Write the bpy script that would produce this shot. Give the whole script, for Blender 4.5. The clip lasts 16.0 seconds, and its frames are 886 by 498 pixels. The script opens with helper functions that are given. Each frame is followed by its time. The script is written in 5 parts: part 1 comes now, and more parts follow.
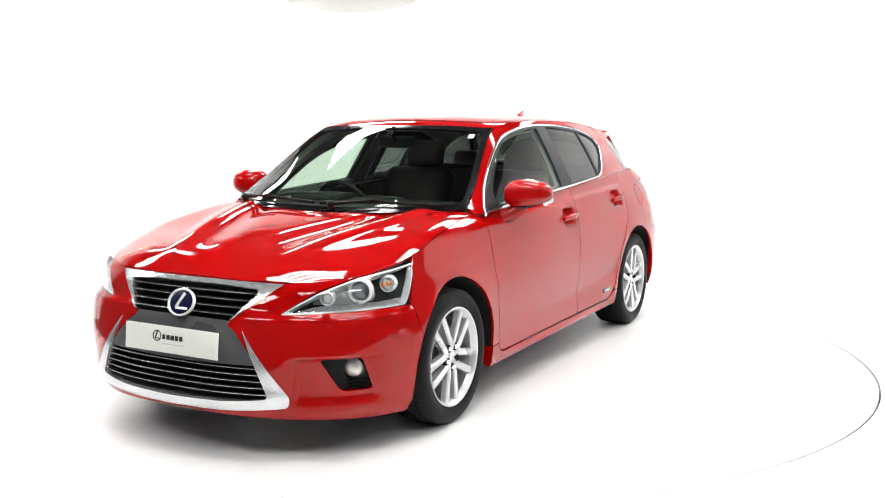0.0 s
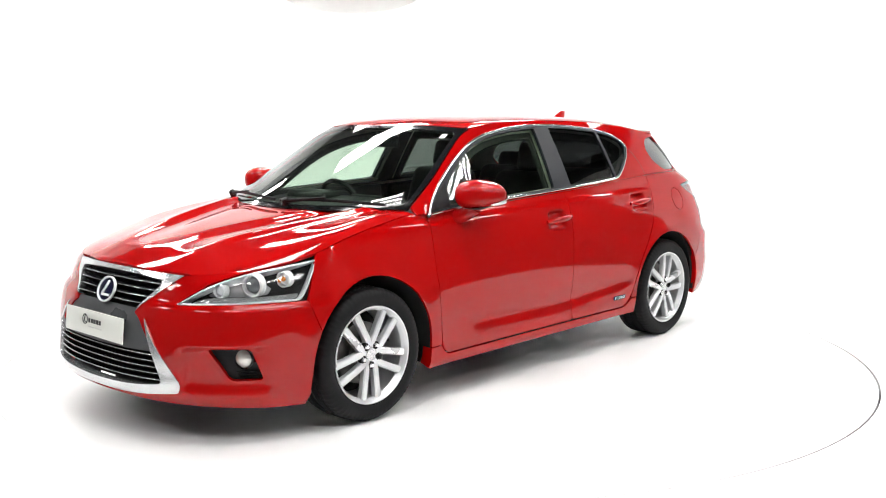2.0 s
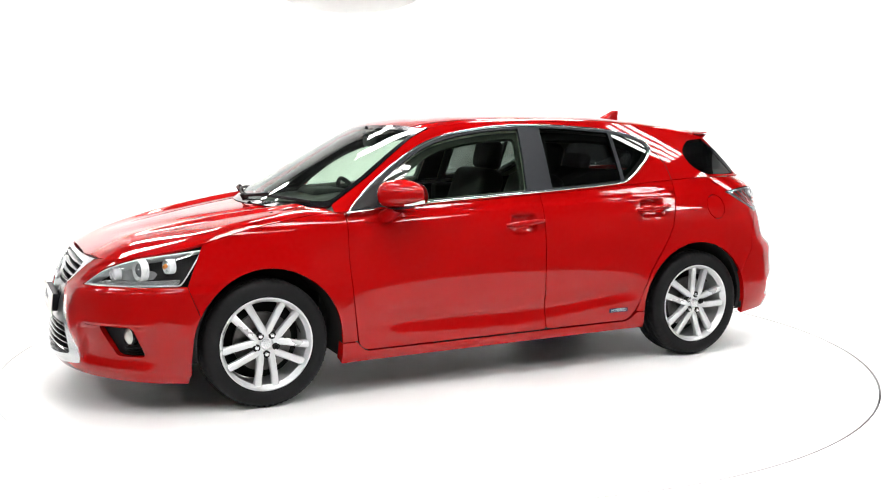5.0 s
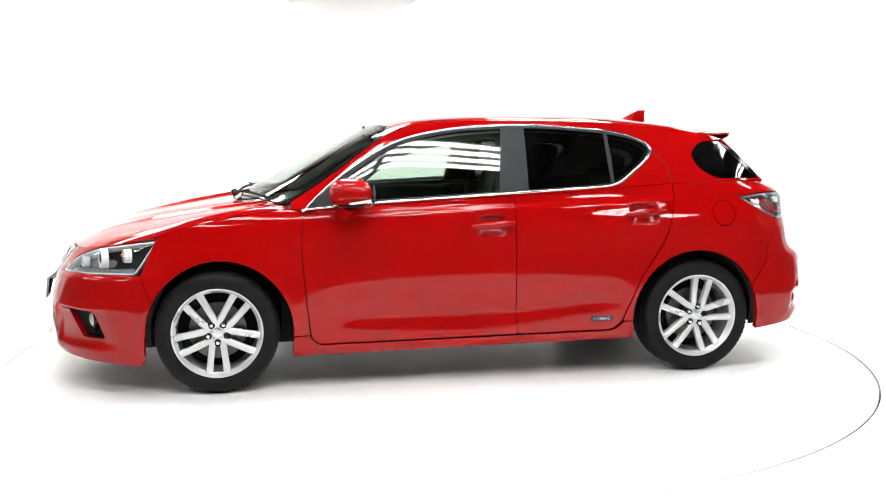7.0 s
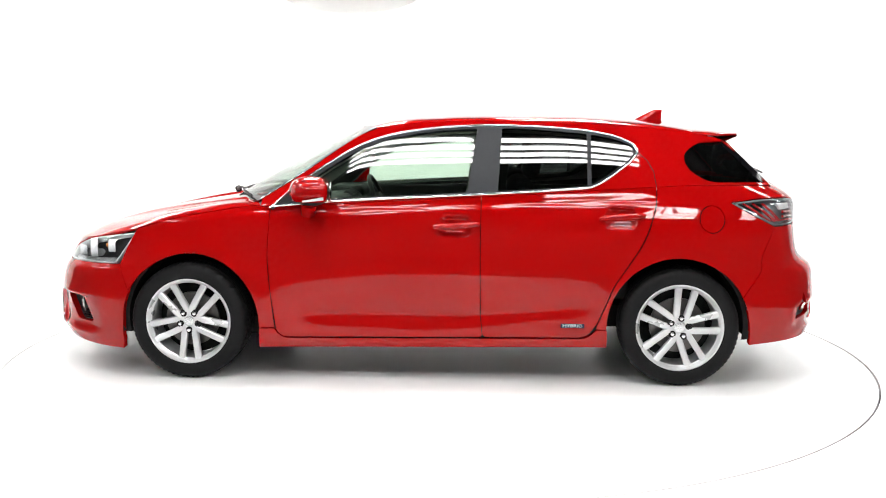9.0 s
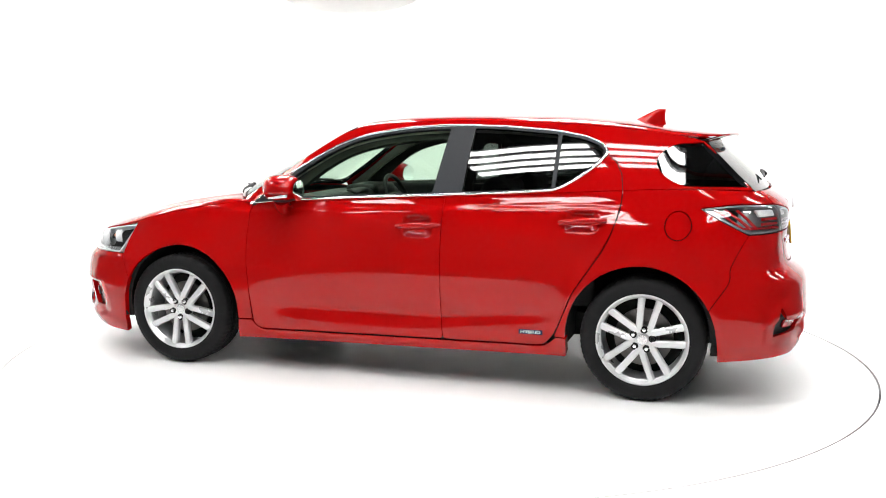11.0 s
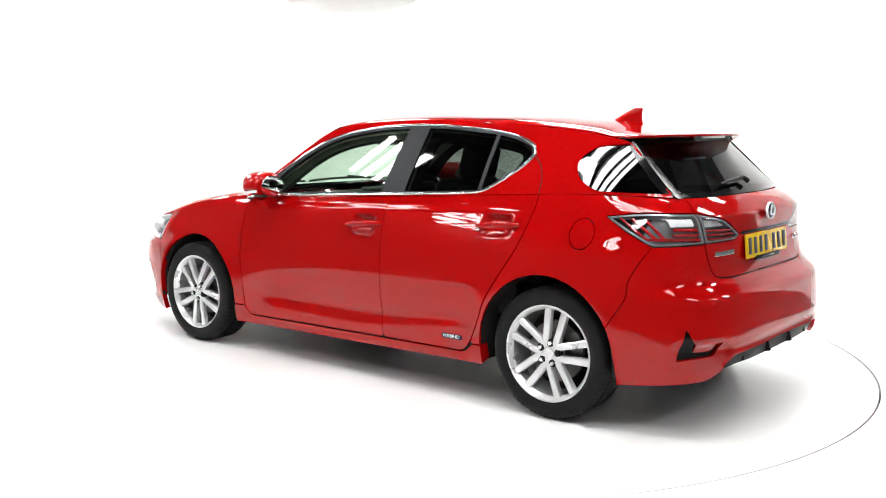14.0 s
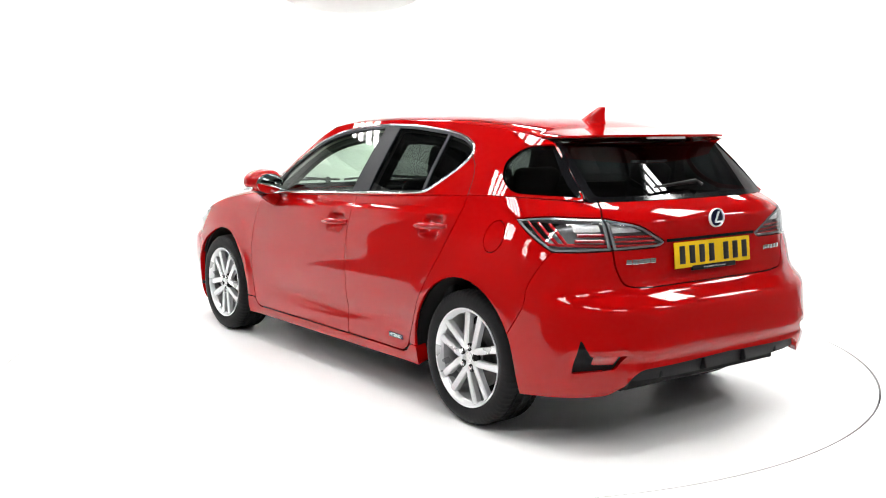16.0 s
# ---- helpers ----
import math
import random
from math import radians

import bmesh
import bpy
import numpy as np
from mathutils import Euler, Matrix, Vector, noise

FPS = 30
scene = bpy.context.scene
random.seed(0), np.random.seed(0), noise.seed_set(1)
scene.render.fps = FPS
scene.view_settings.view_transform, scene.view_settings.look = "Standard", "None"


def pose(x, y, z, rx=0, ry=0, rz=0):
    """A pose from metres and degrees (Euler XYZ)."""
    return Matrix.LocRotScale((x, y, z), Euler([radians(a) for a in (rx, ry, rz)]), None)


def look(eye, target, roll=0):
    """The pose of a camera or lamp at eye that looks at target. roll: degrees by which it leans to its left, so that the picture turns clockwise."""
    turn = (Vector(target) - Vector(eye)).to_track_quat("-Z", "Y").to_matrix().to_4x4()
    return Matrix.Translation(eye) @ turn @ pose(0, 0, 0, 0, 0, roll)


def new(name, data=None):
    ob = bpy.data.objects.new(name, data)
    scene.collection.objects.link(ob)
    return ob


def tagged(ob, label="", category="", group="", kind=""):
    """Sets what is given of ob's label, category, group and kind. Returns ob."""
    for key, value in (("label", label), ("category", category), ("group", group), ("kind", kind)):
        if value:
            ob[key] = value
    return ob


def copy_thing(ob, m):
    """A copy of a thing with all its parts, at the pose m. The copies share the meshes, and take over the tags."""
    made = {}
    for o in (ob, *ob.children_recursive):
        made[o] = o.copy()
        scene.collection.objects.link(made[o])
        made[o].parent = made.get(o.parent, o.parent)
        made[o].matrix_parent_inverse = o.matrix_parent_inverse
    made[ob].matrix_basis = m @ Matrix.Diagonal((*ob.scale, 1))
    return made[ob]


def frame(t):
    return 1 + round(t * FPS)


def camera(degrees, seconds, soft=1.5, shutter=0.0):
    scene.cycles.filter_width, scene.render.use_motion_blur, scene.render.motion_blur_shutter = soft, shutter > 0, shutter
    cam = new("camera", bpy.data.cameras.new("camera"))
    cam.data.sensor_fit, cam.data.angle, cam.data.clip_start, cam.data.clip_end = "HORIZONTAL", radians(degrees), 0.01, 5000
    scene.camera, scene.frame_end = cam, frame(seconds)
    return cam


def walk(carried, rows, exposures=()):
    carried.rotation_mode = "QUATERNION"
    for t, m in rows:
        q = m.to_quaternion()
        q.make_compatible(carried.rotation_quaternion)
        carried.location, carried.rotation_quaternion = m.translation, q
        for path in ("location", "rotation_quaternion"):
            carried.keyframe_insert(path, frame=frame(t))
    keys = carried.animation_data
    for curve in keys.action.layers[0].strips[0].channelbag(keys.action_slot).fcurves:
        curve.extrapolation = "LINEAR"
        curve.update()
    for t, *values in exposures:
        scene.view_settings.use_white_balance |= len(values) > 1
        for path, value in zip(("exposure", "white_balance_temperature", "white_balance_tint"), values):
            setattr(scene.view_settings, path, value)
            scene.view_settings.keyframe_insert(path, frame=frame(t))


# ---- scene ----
# The camera stands still on a tripod before a turntable.
cam = camera(48.503, 16.0, soft=1.0)
EYE = (0.0, -5.908, 1.383)
AIM = (0.0347, 0.0, 0.6095)
walk(cam, [(0.0, look(EYE, AIM, 0.226)), (16.0, look(EYE, AIM, 0.226))])

# Light: a closed white studio lit by groups of fluorescent tubes under a grey ceiling.
TUBE_POWER = 31.0
scene.view_settings.exposure = 0.0
world = bpy.data.worlds.new("studio_world")
world.use_nodes = True
world.node_tree.nodes["Background"].inputs["Strength"].default_value = 0.0
scene.world = world


# ---------------------------------------------------------------- materials
def material(name, color, rough=0.5, metal=0.0, coat=0.0, var=0.06, scale=30.0, bump=0.0, emit=0.0, spec=0.5, bscale=None, coat_ior=1.5):
    m = bpy.data.materials.new(name)
    m.use_nodes = True
    nt = m.node_tree
    b = nt.nodes["Principled BSDF"]
    b.inputs["Base Color"].default_value = (*color, 1)
    b.inputs["Roughness"].default_value = rough
    b.inputs["Metallic"].default_value = metal
    b.inputs["Coat Weight"].default_value = coat
    b.inputs["Coat Roughness"].default_value = 0.02
    b.inputs["Coat IOR"].default_value = coat_ior
    b.inputs["Specular IOR Level"].default_value = spec
    if emit:
        b.inputs["Emission Color"].default_value = (1.0, 0.99, 0.97, 1)
        b.inputs["Emission Strength"].default_value = emit
        return m
    tex = nt.nodes.new("ShaderNodeTexCoord")
    if var:
        n1 = nt.nodes.new("ShaderNodeTexNoise")
        n1.inputs["Scale"].default_value, n1.inputs["Detail"].default_value = scale, 3
        n2 = nt.nodes.new("ShaderNodeTexNoise")
        n2.inputs["Scale"].default_value, n2.inputs["Detail"].default_value = scale / 12, 4
        add = nt.nodes.new("ShaderNodeMath")
        add.operation = "ADD"
        mul = nt.nodes.new("ShaderNodeMapRange")
        mul.inputs["From Min"].default_value, mul.inputs["From Max"].default_value = 0.5, 1.5
        mul.inputs["To Min"].default_value, mul.inputs["To Max"].default_value = 1 - var, 1 + var
        mix = nt.nodes.new("ShaderNodeVectorMath")
        mix.operation = "SCALE"
        mix.inputs[0].default_value = color
        nt.links.new(tex.outputs["Object"], n1.inputs["Vector"])
        nt.links.new(tex.outputs["Object"], n2.inputs["Vector"])
        nt.links.new(n1.outputs["Fac"], add.inputs[0])
        nt.links.new(n2.outputs["Fac"], add.inputs[1])
        nt.links.new(add.outputs[0], mul.inputs["Value"])
        nt.links.new(mul.outputs["Result"], mix.inputs["Scale"])
        nt.links.new(mix.outputs["Vector"], b.inputs["Base Color"])
        rr = nt.nodes.new("ShaderNodeMapRange")
        rr.inputs["From Min"].default_value, rr.inputs["From Max"].default_value = 0.3, 0.7
        rr.inputs["To Min"].default_value, rr.inputs["To Max"].default_value = max(0.0, rough * 0.85), min(1, rough * 1.15)
        nt.links.new(n2.outputs["Fac"], rr.inputs["Value"])
        nt.links.new(rr.outputs["Result"], b.inputs["Roughness"])
    if bump:
        nb = nt.nodes.new("ShaderNodeTexNoise")
        nb.inputs["Scale"].default_value, nb.inputs["Detail"].default_value = bscale or scale * 4, 4
        bp = nt.nodes.new("ShaderNodeBump")
        bp.inputs["Strength"].default_value, bp.inputs["Distance"].default_value = bump, 0.002
        nt.links.new(tex.outputs["Object"], nb.inputs["Vector"])
        nt.links.new(nb.outputs["Fac"], bp.inputs["Height"])
        nt.links.new(bp.outputs["Normal"], b.inputs["Normal"])
    return m


def glass(name, tint, gloss_rough=0.0):
    """A thin pane: tinted see-through with a real Fresnel gloss."""
    m = bpy.data.materials.new(name)
    m.use_nodes = True
    nt = m.node_tree
    nt.nodes.remove(nt.nodes["Principled BSDF"])
    out = nt.nodes["Material Output"]
    tr = nt.nodes.new("ShaderNodeBsdfTransparent")
    tr.inputs["Color"].default_value = (*tint, 1)
    gl = nt.nodes.new("ShaderNodeBsdfGlossy")
    gl.inputs["Roughness"].default_value = gloss_rough
    lw = nt.nodes.new("ShaderNodeLayerWeight")
    lw.inputs["Blend"].default_value = 0.5
    pw = nt.nodes.new("ShaderNodeMath")
    pw.operation, pw.inputs[1].default_value = "POWER", 5.0
    fr = nt.nodes.new("ShaderNodeMapRange")
    fr.inputs["To Min"].default_value, fr.inputs["To Max"].default_value = 0.065, 1.0
    nt.links.new(lw.outputs["Facing"], pw.inputs[0])
    nt.links.new(pw.outputs[0], fr.inputs["Value"])
    mx = nt.nodes.new("ShaderNodeMixShader")
    nt.links.new(fr.outputs["Result"], mx.inputs["Fac"])
    nt.links.new(tr.outputs["BSDF"], mx.inputs[1])
    nt.links.new(gl.outputs["BSDF"], mx.inputs[2])
    nt.links.new(mx.outputs["Shader"], out.inputs["Surface"])
    return m


M_RED = material("red_paint", (0.365, 0.0016, 0.0018), rough=0.4, coat=1.0, var=0.015, scale=60, spec=0.0, coat_ior=1.42)
M_WHITE = material("white_studio_paint", (0.86, 0.86, 0.86), rough=0.6, var=0.012, scale=4, bump=0.05)
M_FLOOR = material("white_floor_paint", (0.86, 0.86, 0.86), rough=0.35, var=0.012, scale=5, bump=0.03)
M_GAP = material("dark_rubber_seam", (0.05, 0.05, 0.05), rough=0.7, var=0.2, scale=20)
M_SHADE = material("grey_enamel_shade", (0.60, 0.61, 0.595), rough=0.5, var=0.05, scale=10)
M_SHEDFLOOR = material("dark_shed_floor", (0.055, 0.055, 0.058), rough=0.6, var=0.15, scale=6, bump=0.1)
M_MASK = material("grey_lamp_mask", (0.36, 0.365, 0.375), rough=0.25, metal=0.2, var=0.1, scale=60)
M_SHED = material("dark_shed_wall", (0.06, 0.06, 0.06), rough=0.6, var=0.15, scale=6, bump=0.1)
M_CEIL = material("grey_ceiling_sheet", (0.06, 0.062, 0.066), rough=0.7, var=0.2, scale=8, bump=0.2)
M_STEEL = material("painted_steel_beam", (0.25, 0.25, 0.26), rough=0.5, var=0.1, scale=12)
M_TUBE = material("fluorescent_tube_glow", (1, 1, 1), emit=TUBE_POWER)
M_BLACK = material("black_plastic", (0.005, 0.005, 0.006), rough=0.5, spec=0.2, var=0.2, scale=80, bump=0.15)
M_GLOSSBLACK = material("gloss_black_trim", (0.005, 0.005, 0.006), rough=0.10, spec=0.35, var=0.1, scale=60)
M_PILLAR = material("satin_black_film", (0.016, 0.018, 0.022), rough=0.5, spec=0.25, var=0.1, scale=60)
M_DARK = material("dark_underbody_and_gaps", (0.004, 0.004, 0.004), rough=0.9, var=0.2, scale=20)
M_GREY = material("dark_grey_bumper_panel", (0.075, 0.078, 0.082), rough=0.3, coat=0.5, var=0.06, scale=50)
M_CHROME = material("chrome", (0.86, 0.86, 0.87), rough=0.07, metal=1.0, var=0.02, scale=30)
M_SATIN = material("satin_silver_trim", (0.66, 0.67, 0.68), rough=0.2, metal=0.75, var=0.03, scale=40)
M_ALLOY = material("silver_alloy_paint", (0.66, 0.67, 0.68), rough=0.3, metal=0.5, coat=0.5, var=0.04, scale=50)
M_TYRE = material("tyre_rubber", (0.0065, 0.0065, 0.007), rough=0.6, spec=0.2, var=0.25, scale=40, bump=0.3)
M_DISC = material("brake_steel", (0.14, 0.135, 0.13), rough=0.35, metal=0.9, var=0.15, scale=60)
M_LEATHER = material("black_leather", (0.009, 0.009, 0.0095), rough=0.55, spec=0.25, var=0.2, scale=90, bump=0.3)
M_BEIGE = material("pale_headliner_cloth", (0.42, 0.40, 0.35), rough=0.9, var=0.06, scale=120, bump=0.2)
M_REVEAL = material("shaded_door_reveal", (0.030, 0.032, 0.028), rough=0.7, spec=0.2, var=0.1, scale=60)
M_PLATEW = material("white_plate_acrylic", (0.78, 0.79, 0.74), rough=0.25, var=0.02, scale=20)
M_PLATEY = material("yellow_plate_acrylic", (0.72, 0.46, 0.012), rough=0.25, var=0.03, scale=20)
M_INK = material("black_ink", (0.012, 0.012, 0.014), rough=0.4, var=0.1)
M_INKGREY = material("grey_ink", (0.55, 0.55, 0.53), rough=0.4, var=0.1)
M_BLUE = material("deep_blue_enamel", (0.006, 0.007, 0.035), rough=0.2, spec=0.3, var=0.1)
M_LAMPRED = material("red_lamp_lens", (0.42, 0.006, 0.010), rough=0.12, coat=1.0, var=0.1, scale=200, bump=0.2)
M_SMOKE = material("smoked_lamp_housing", (0.22, 0.225, 0.235), rough=0.25, metal=0.3, var=0.15, scale=60)
M_CLEARHOUSE = material("bright_lamp_housing", (0.84, 0.85, 0.86), rough=0.25, metal=0.12, var=0.1, scale=60)
M_REFLECTOR = material("grey_lamp_reflector", (0.70, 0.71, 0.725), rough=0.22, metal=0.15, var=0.15, scale=40)
M_AMBER = material("amber_bulb_cap", (0.75, 0.26, 0.06), rough=0.2, coat=0.5, var=0.1)
M_LENS = material("projector_glass", (0.10, 0.11, 0.12), rough=0.03, coat=1.0, var=0.05)
M_FOG = material("fog_lamp_glass", (0.60, 0.58, 0.55), rough=0.08, metal=0.5, coat=1.0, var=0.1)
M_MIRROR = material("mirror_glass", (0.85, 0.87, 0.88), rough=0.01, metal=1.0, var=0)
G_CLEAR = glass("clear_green_glass", (0.68, 0.79, 0.70))
G_TINT = glass("dark_privacy_glass", (0.12, 0.135, 0.13))
G_DARK = glass("dark_rear_glass", (0.055, 0.06, 0.06))
G_LAMP = glass("clear_lamp_cover", (0.93, 0.94, 0.95))


# ---------------------------------------------------------------- mesh tools
def link(name, me, mat, parent=None, label=""):
    ob = new(name, me)
    if mat and not me.materials:
        me.materials.append(mat)
    if parent is not None:
        ob.parent = parent
    if label:
        ob["label"] = label
    return ob


def part(name, bm, mat, parent=None, label="", smooth=True, angle=40):
    me = bpy.data.meshes.new(name)
    bm.normal_update()
    if smooth:
        for f in bm.faces:
            f.smooth = True
        for e in bm.edges:
            if len(e.link_faces) == 2 and e.calc_face_angle(0) > radians(angle):
                e.smooth = False
    bm.to_mesh(me)
    bm.free()
    return link(name, me, mat, parent, label)


def box_into(bm, c, size, m=None, bevel=0.0):
    g = bmesh.ops.create_cube(bm, size=1.0)
    vs = g["verts"]
    bmesh.ops.scale(bm, vec=size, verts=vs)
    if bevel:
        es = list({e for v in vs for e in v.link_edges})
        r = bmesh.ops.bevel(bm, geom=es, offset=bevel, segments=2, affect="EDGES", profile=0.6)
        vs = list({v for f in r["faces"] for v in f.verts} | {v for v in vs if v.is_valid})
    if m is not None:
        bmesh.ops.transform(bm, matrix=m, verts=vs)
    bmesh.ops.translate(bm, vec=c, verts=vs)
    return vs


def lathe(bm, profile, n=64, m=None):
    """Turn (radius, height) pairs round the local z axis."""
    rings = []
    for r, h in profile:
        if r < 1e-6:
            rings.append([bm.verts.new((0, 0, h))])
        else:
            rings.append([bm.verts.new((r * math.cos(2 * math.pi * k / n), r * math.sin(2 * math.pi * k / n), h)) for k in range(n)])
    for a, b in zip(rings, rings[1:]):
        for k in range(n):
            l = (k + 1) % n
            vs = [a[0] if len(a) == 1 else a[k], a[0] if len(a) == 1 else a[l], b[0] if len(b) == 1 else b[l], b[0] if len(b) == 1 else b[k]]
            vs = list(dict.fromkeys(vs))
            if len(vs) > 2:
                bm.faces.new(vs)
    vs = [v for r in rings for v in r]
    if m is not None:
        bmesh.ops.transform(bm, matrix=m, verts=vs)
    return vs


def sweep(bm, path, radius, n=8, flat=1.0):
    """A round bar along a list of points."""
    path = [Vector(p) for p in path]
    rings = []
    for i, p in enumerate(path):
        d = (path[min(i + 1, len(path) - 1)] - path[max(i - 1, 0)]).normalized()
        a = d.cross(Vector((0, 0, 1)))
        a = a.normalized() if a.length > 1e-4 else Vector((1, 0, 0))
        b = a.cross(d)
        r = radius[i] if isinstance(radius, (list, tuple)) else radius
        rings.append([bm.verts.new(p + a * (r * math.cos(2 * math.pi * k / n)) + b * (r * flat * math.sin(2 * math.pi * k / n))) for k in range(n)])
    for p, q in zip(rings, rings[1:]):
        for k in range(n):
            bm.faces.new((p[k], p[(k + 1) % n], q[(k + 1) % n], q[k]))
    bm.faces.new(rings[0][::-1])
    bm.faces.new(rings[-1])


def table(*pairs):
    """A smooth monotone curve through (position, value) pairs."""
    pairs = sorted(pairs)
    x = np.array([p[0] for p in pairs], float)
    y = np.array([p[1] for p in pairs], float)
    h = np.diff(x)
    d = np.diff(y) / h
    m = np.zeros(len(x))
    for i in range(1, len(x) - 1):
        if d[i - 1] * d[i] > 0:
            w1, w2 = 2 * h[i] + h[i - 1], h[i] + 2 * h[i - 1]
            m[i] = (w1 + w2) / (w1 / d[i - 1] + w2 / d[i])
    m[0], m[-1] = d[0], d[-1]

    def value(q):
        q = np.clip(np.asarray(q, float), x[0], x[-1])
        i = np.clip(np.searchsorted(x, q) - 1, 0, len(h) - 1)
        t = (q - x[i]) / h[i]
        return ((1 + 2 * t) * (1 - t) ** 2 * y[i] + t * (1 - t) ** 2 * h[i] * m[i] + t * t * (3 - 2 * t) * y[i + 1] + t * t * (t - 1) * h[i] * m[i + 1])

    return value


def outline(pts, r=0.02, step=0.03):
    """A closed outline with every corner rounded and long edges cut into short ones. A point may carry its own radius."""
    P = [np.array(p[:2], float) for p in pts]
    R = [p[2] if len(p) > 2 else r for p in pts]
    out = []
    n = len(P)
    for i in range(n):
        a, b, c = P[i - 1], P[i], P[(i + 1) % n]
        la, lc = np.linalg.norm(a - b), np.linalg.norm(c - b)
        k = min(R[i], la * 0.48, lc * 0.48)
        if k < 1e-4:
            out.append(b)
            continue
        s, e = b + (a - b) * k / la, b + (c - b) * k / lc
        m = 5 if k > 0.012 else 3
        for j in range(m + 1):
            t = j / m
            out.append((1 - t) ** 2 * s + 2 * t * (1 - t) * b + t * t * e)
    res = []
    for a, b in zip(out, out[1:] + out[:1]):
        d = np.linalg.norm(b - a)
        if d < 1e-5:
            continue
        k = max(1, int(math.ceil(d / step)))
        res += [a + (b - a) * j / k for j in range(k)]
    return np.array(res)


def shrink(poly, d):
    """An outline moved inwards by d (outwards where d is negative)."""
    poly = np.asarray(poly)
    area = np.sum(poly[:, 0] * np.roll(poly[:, 1], -1) - poly[:, 1] * np.roll(poly[:, 0], -1))
    t = np.roll(poly, -1, 0) - np.roll(poly, 1, 0)
    t /= np.maximum(np.linalg.norm(t, axis=1), 1e-9)[:, None]
    nrm = np.stack([-t[:, 1], t[:, 0]], 1) * (1 if area > 0 else -1)
    return poly + nrm * d


def inside(pts, poly):
    x, y = pts[:, 0], pts[:, 1]
    c = np.zeros(len(pts), bool)
    for (ax, ay), (bx, by) in zip(poly, np.roll(poly, -1, 0)):
        if ay != by:
            c ^= ((ay > y) != (by > y)) & (x < (bx - ax) * (y - ay) / (by - ay) + ax)
    return c


def sheet(S, polys, step=0.025, gap=0.0011, depth=0.014, lift=0.0, mirror=1):
    """Vertices, faces and normals of a curved sheet: the region inside polys[0] and outside the other outlines, laid on the surface S, with its rim turned in."""
    from mathutils.geometry import delaunay_2d_cdt
    polys = [shrink(p, gap if i == 0 else -gap) for i, p in enumerate(polys)]
    lo, hi = polys[0].min(0), polys[0].max(0)
    gx, gy = np.arange(lo[0] + step * 0.37, hi[0], step), np.arange(lo[1] + step * 0.41, hi[1], step)
    g = np.stack(np.meshgrid(gx, gy), -1).reshape(-1, 2)
    keep = inside(g, polys[0])
    for p in polys[1:]:
        keep &= ~inside(g, p)
    g = g[keep]
    allb = np.concatenate(polys)
    if len(g):
        near = np.min(np.linalg.norm(g[:, None, :] - allb[None, :, :], axis=2), axis=1)
        g = g[near > step * 0.4]
    pts, edges, at = [tuple(p) for p in g], [], len(g)
    for p in polys:
        k = len(p)
        pts += [tuple(q) for q in p]
        edges += [(at + i, at + (i + 1) % k) for i in range(k)]
        at += k
    v2, e2, f2, *_ = delaunay_2d_cdt([Vector(p) for p in pts], edges, [], 0, 1e-7)
    v2 = np.array([tuple(v) for v in v2])
    f2 = np.array([tuple(f) for f in f2 if len(f) == 3])
    cen = v2[f2].mean(1)
    keep = inside(cen, polys[0])
    for p in polys[1:]:
        keep &= ~inside(cen, p)
    f2 = f2[keep]
    P = S(v2[:, 0], v2[:, 1])
    h = 0.004
    n = np.cross(S(v2[:, 0] + h, v2[:, 1]) - S(v2[:, 0] - h, v2[:, 1]), S(v2[:, 0], v2[:, 1] + h) - S(v2[:, 0], v2[:, 1] - h))
    n /= np.maximum(np.linalg.norm(n, axis=1), 1e-9)[:, None]
    fn = np.cross(P[f2[:, 1]] - P[f2[:, 0]], P[f2[:, 2]] - P[f2[:, 0]])
    if np.sum(fn * n[f2[:, 0]]) < 0:
        f2 = f2[:, ::-1]
    out = S.outward(P)
    if np.sum(n * out) < 0:
        n, f2 = -n, f2[:, ::-1]
    P = P + n * lift
    V, F, N = [P], [f2], [n]
    if depth:
        cnt = {}
        for a, b, c in f2:
            for q in ((a, b), (b, c), (c, a)):
                cnt[q] = 1
        rim = [q for q in cnt if (q[1], q[0]) not in cnt]
        ra, rb = np.array([q[0] for q in rim]), np.array([q[1] for q in rim])
        k, base = len(rim), len(P)
        side = np.cross(P[rb] - P[ra], n[ra])
        side /= np.maximum(np.linalg.norm(side, axis=1), 1e-9)[:, None]
        V.append(np.concatenate([P[ra], P[rb], P[rb] - n[rb] * depth, P[ra] - n[ra] * depth]))
        N.append(np.concatenate([side] * 4))
        i = np.arange(k) + base
        F.append(np.stack([i + k, i, i + 2 * k], 1))
        F.append(np.stack([i, i + 3 * k, i + 2 * k], 1))
    V, F, N = np.concatenate(V), np.concatenate(F), np.concatenate(N)
    if mirror < 0:
        V, N, F = V * (1, -1, 1), N * (1, -1, 1), F[:, ::-1]
    return V, F, N


def panel(name, S, polys, mat, parent, label="", sides=(1,), **kw):
    """One mesh object of one or two mirrored sheets."""
    V, F, N, at = [], [], [], 0
    for s in sides:
        v, f, n = sheet(S, polys, mirror=s, **kw)
        V.append(v), F.append(f + at), N.append(n)
        at += len(v)
    V, F, N = np.concatenate(V), np.concatenate(F), np.concatenate(N)
    me = bpy.data.meshes.new(name)
    me.from_pydata(V.tolist(), [], F.tolist())
    me.polygons.foreach_set("use_smooth", [True] * len(me.polygons))
    me.normals_split_custom_set_from_vertices(N.tolist())
    return link(name, me, mat, parent, label)


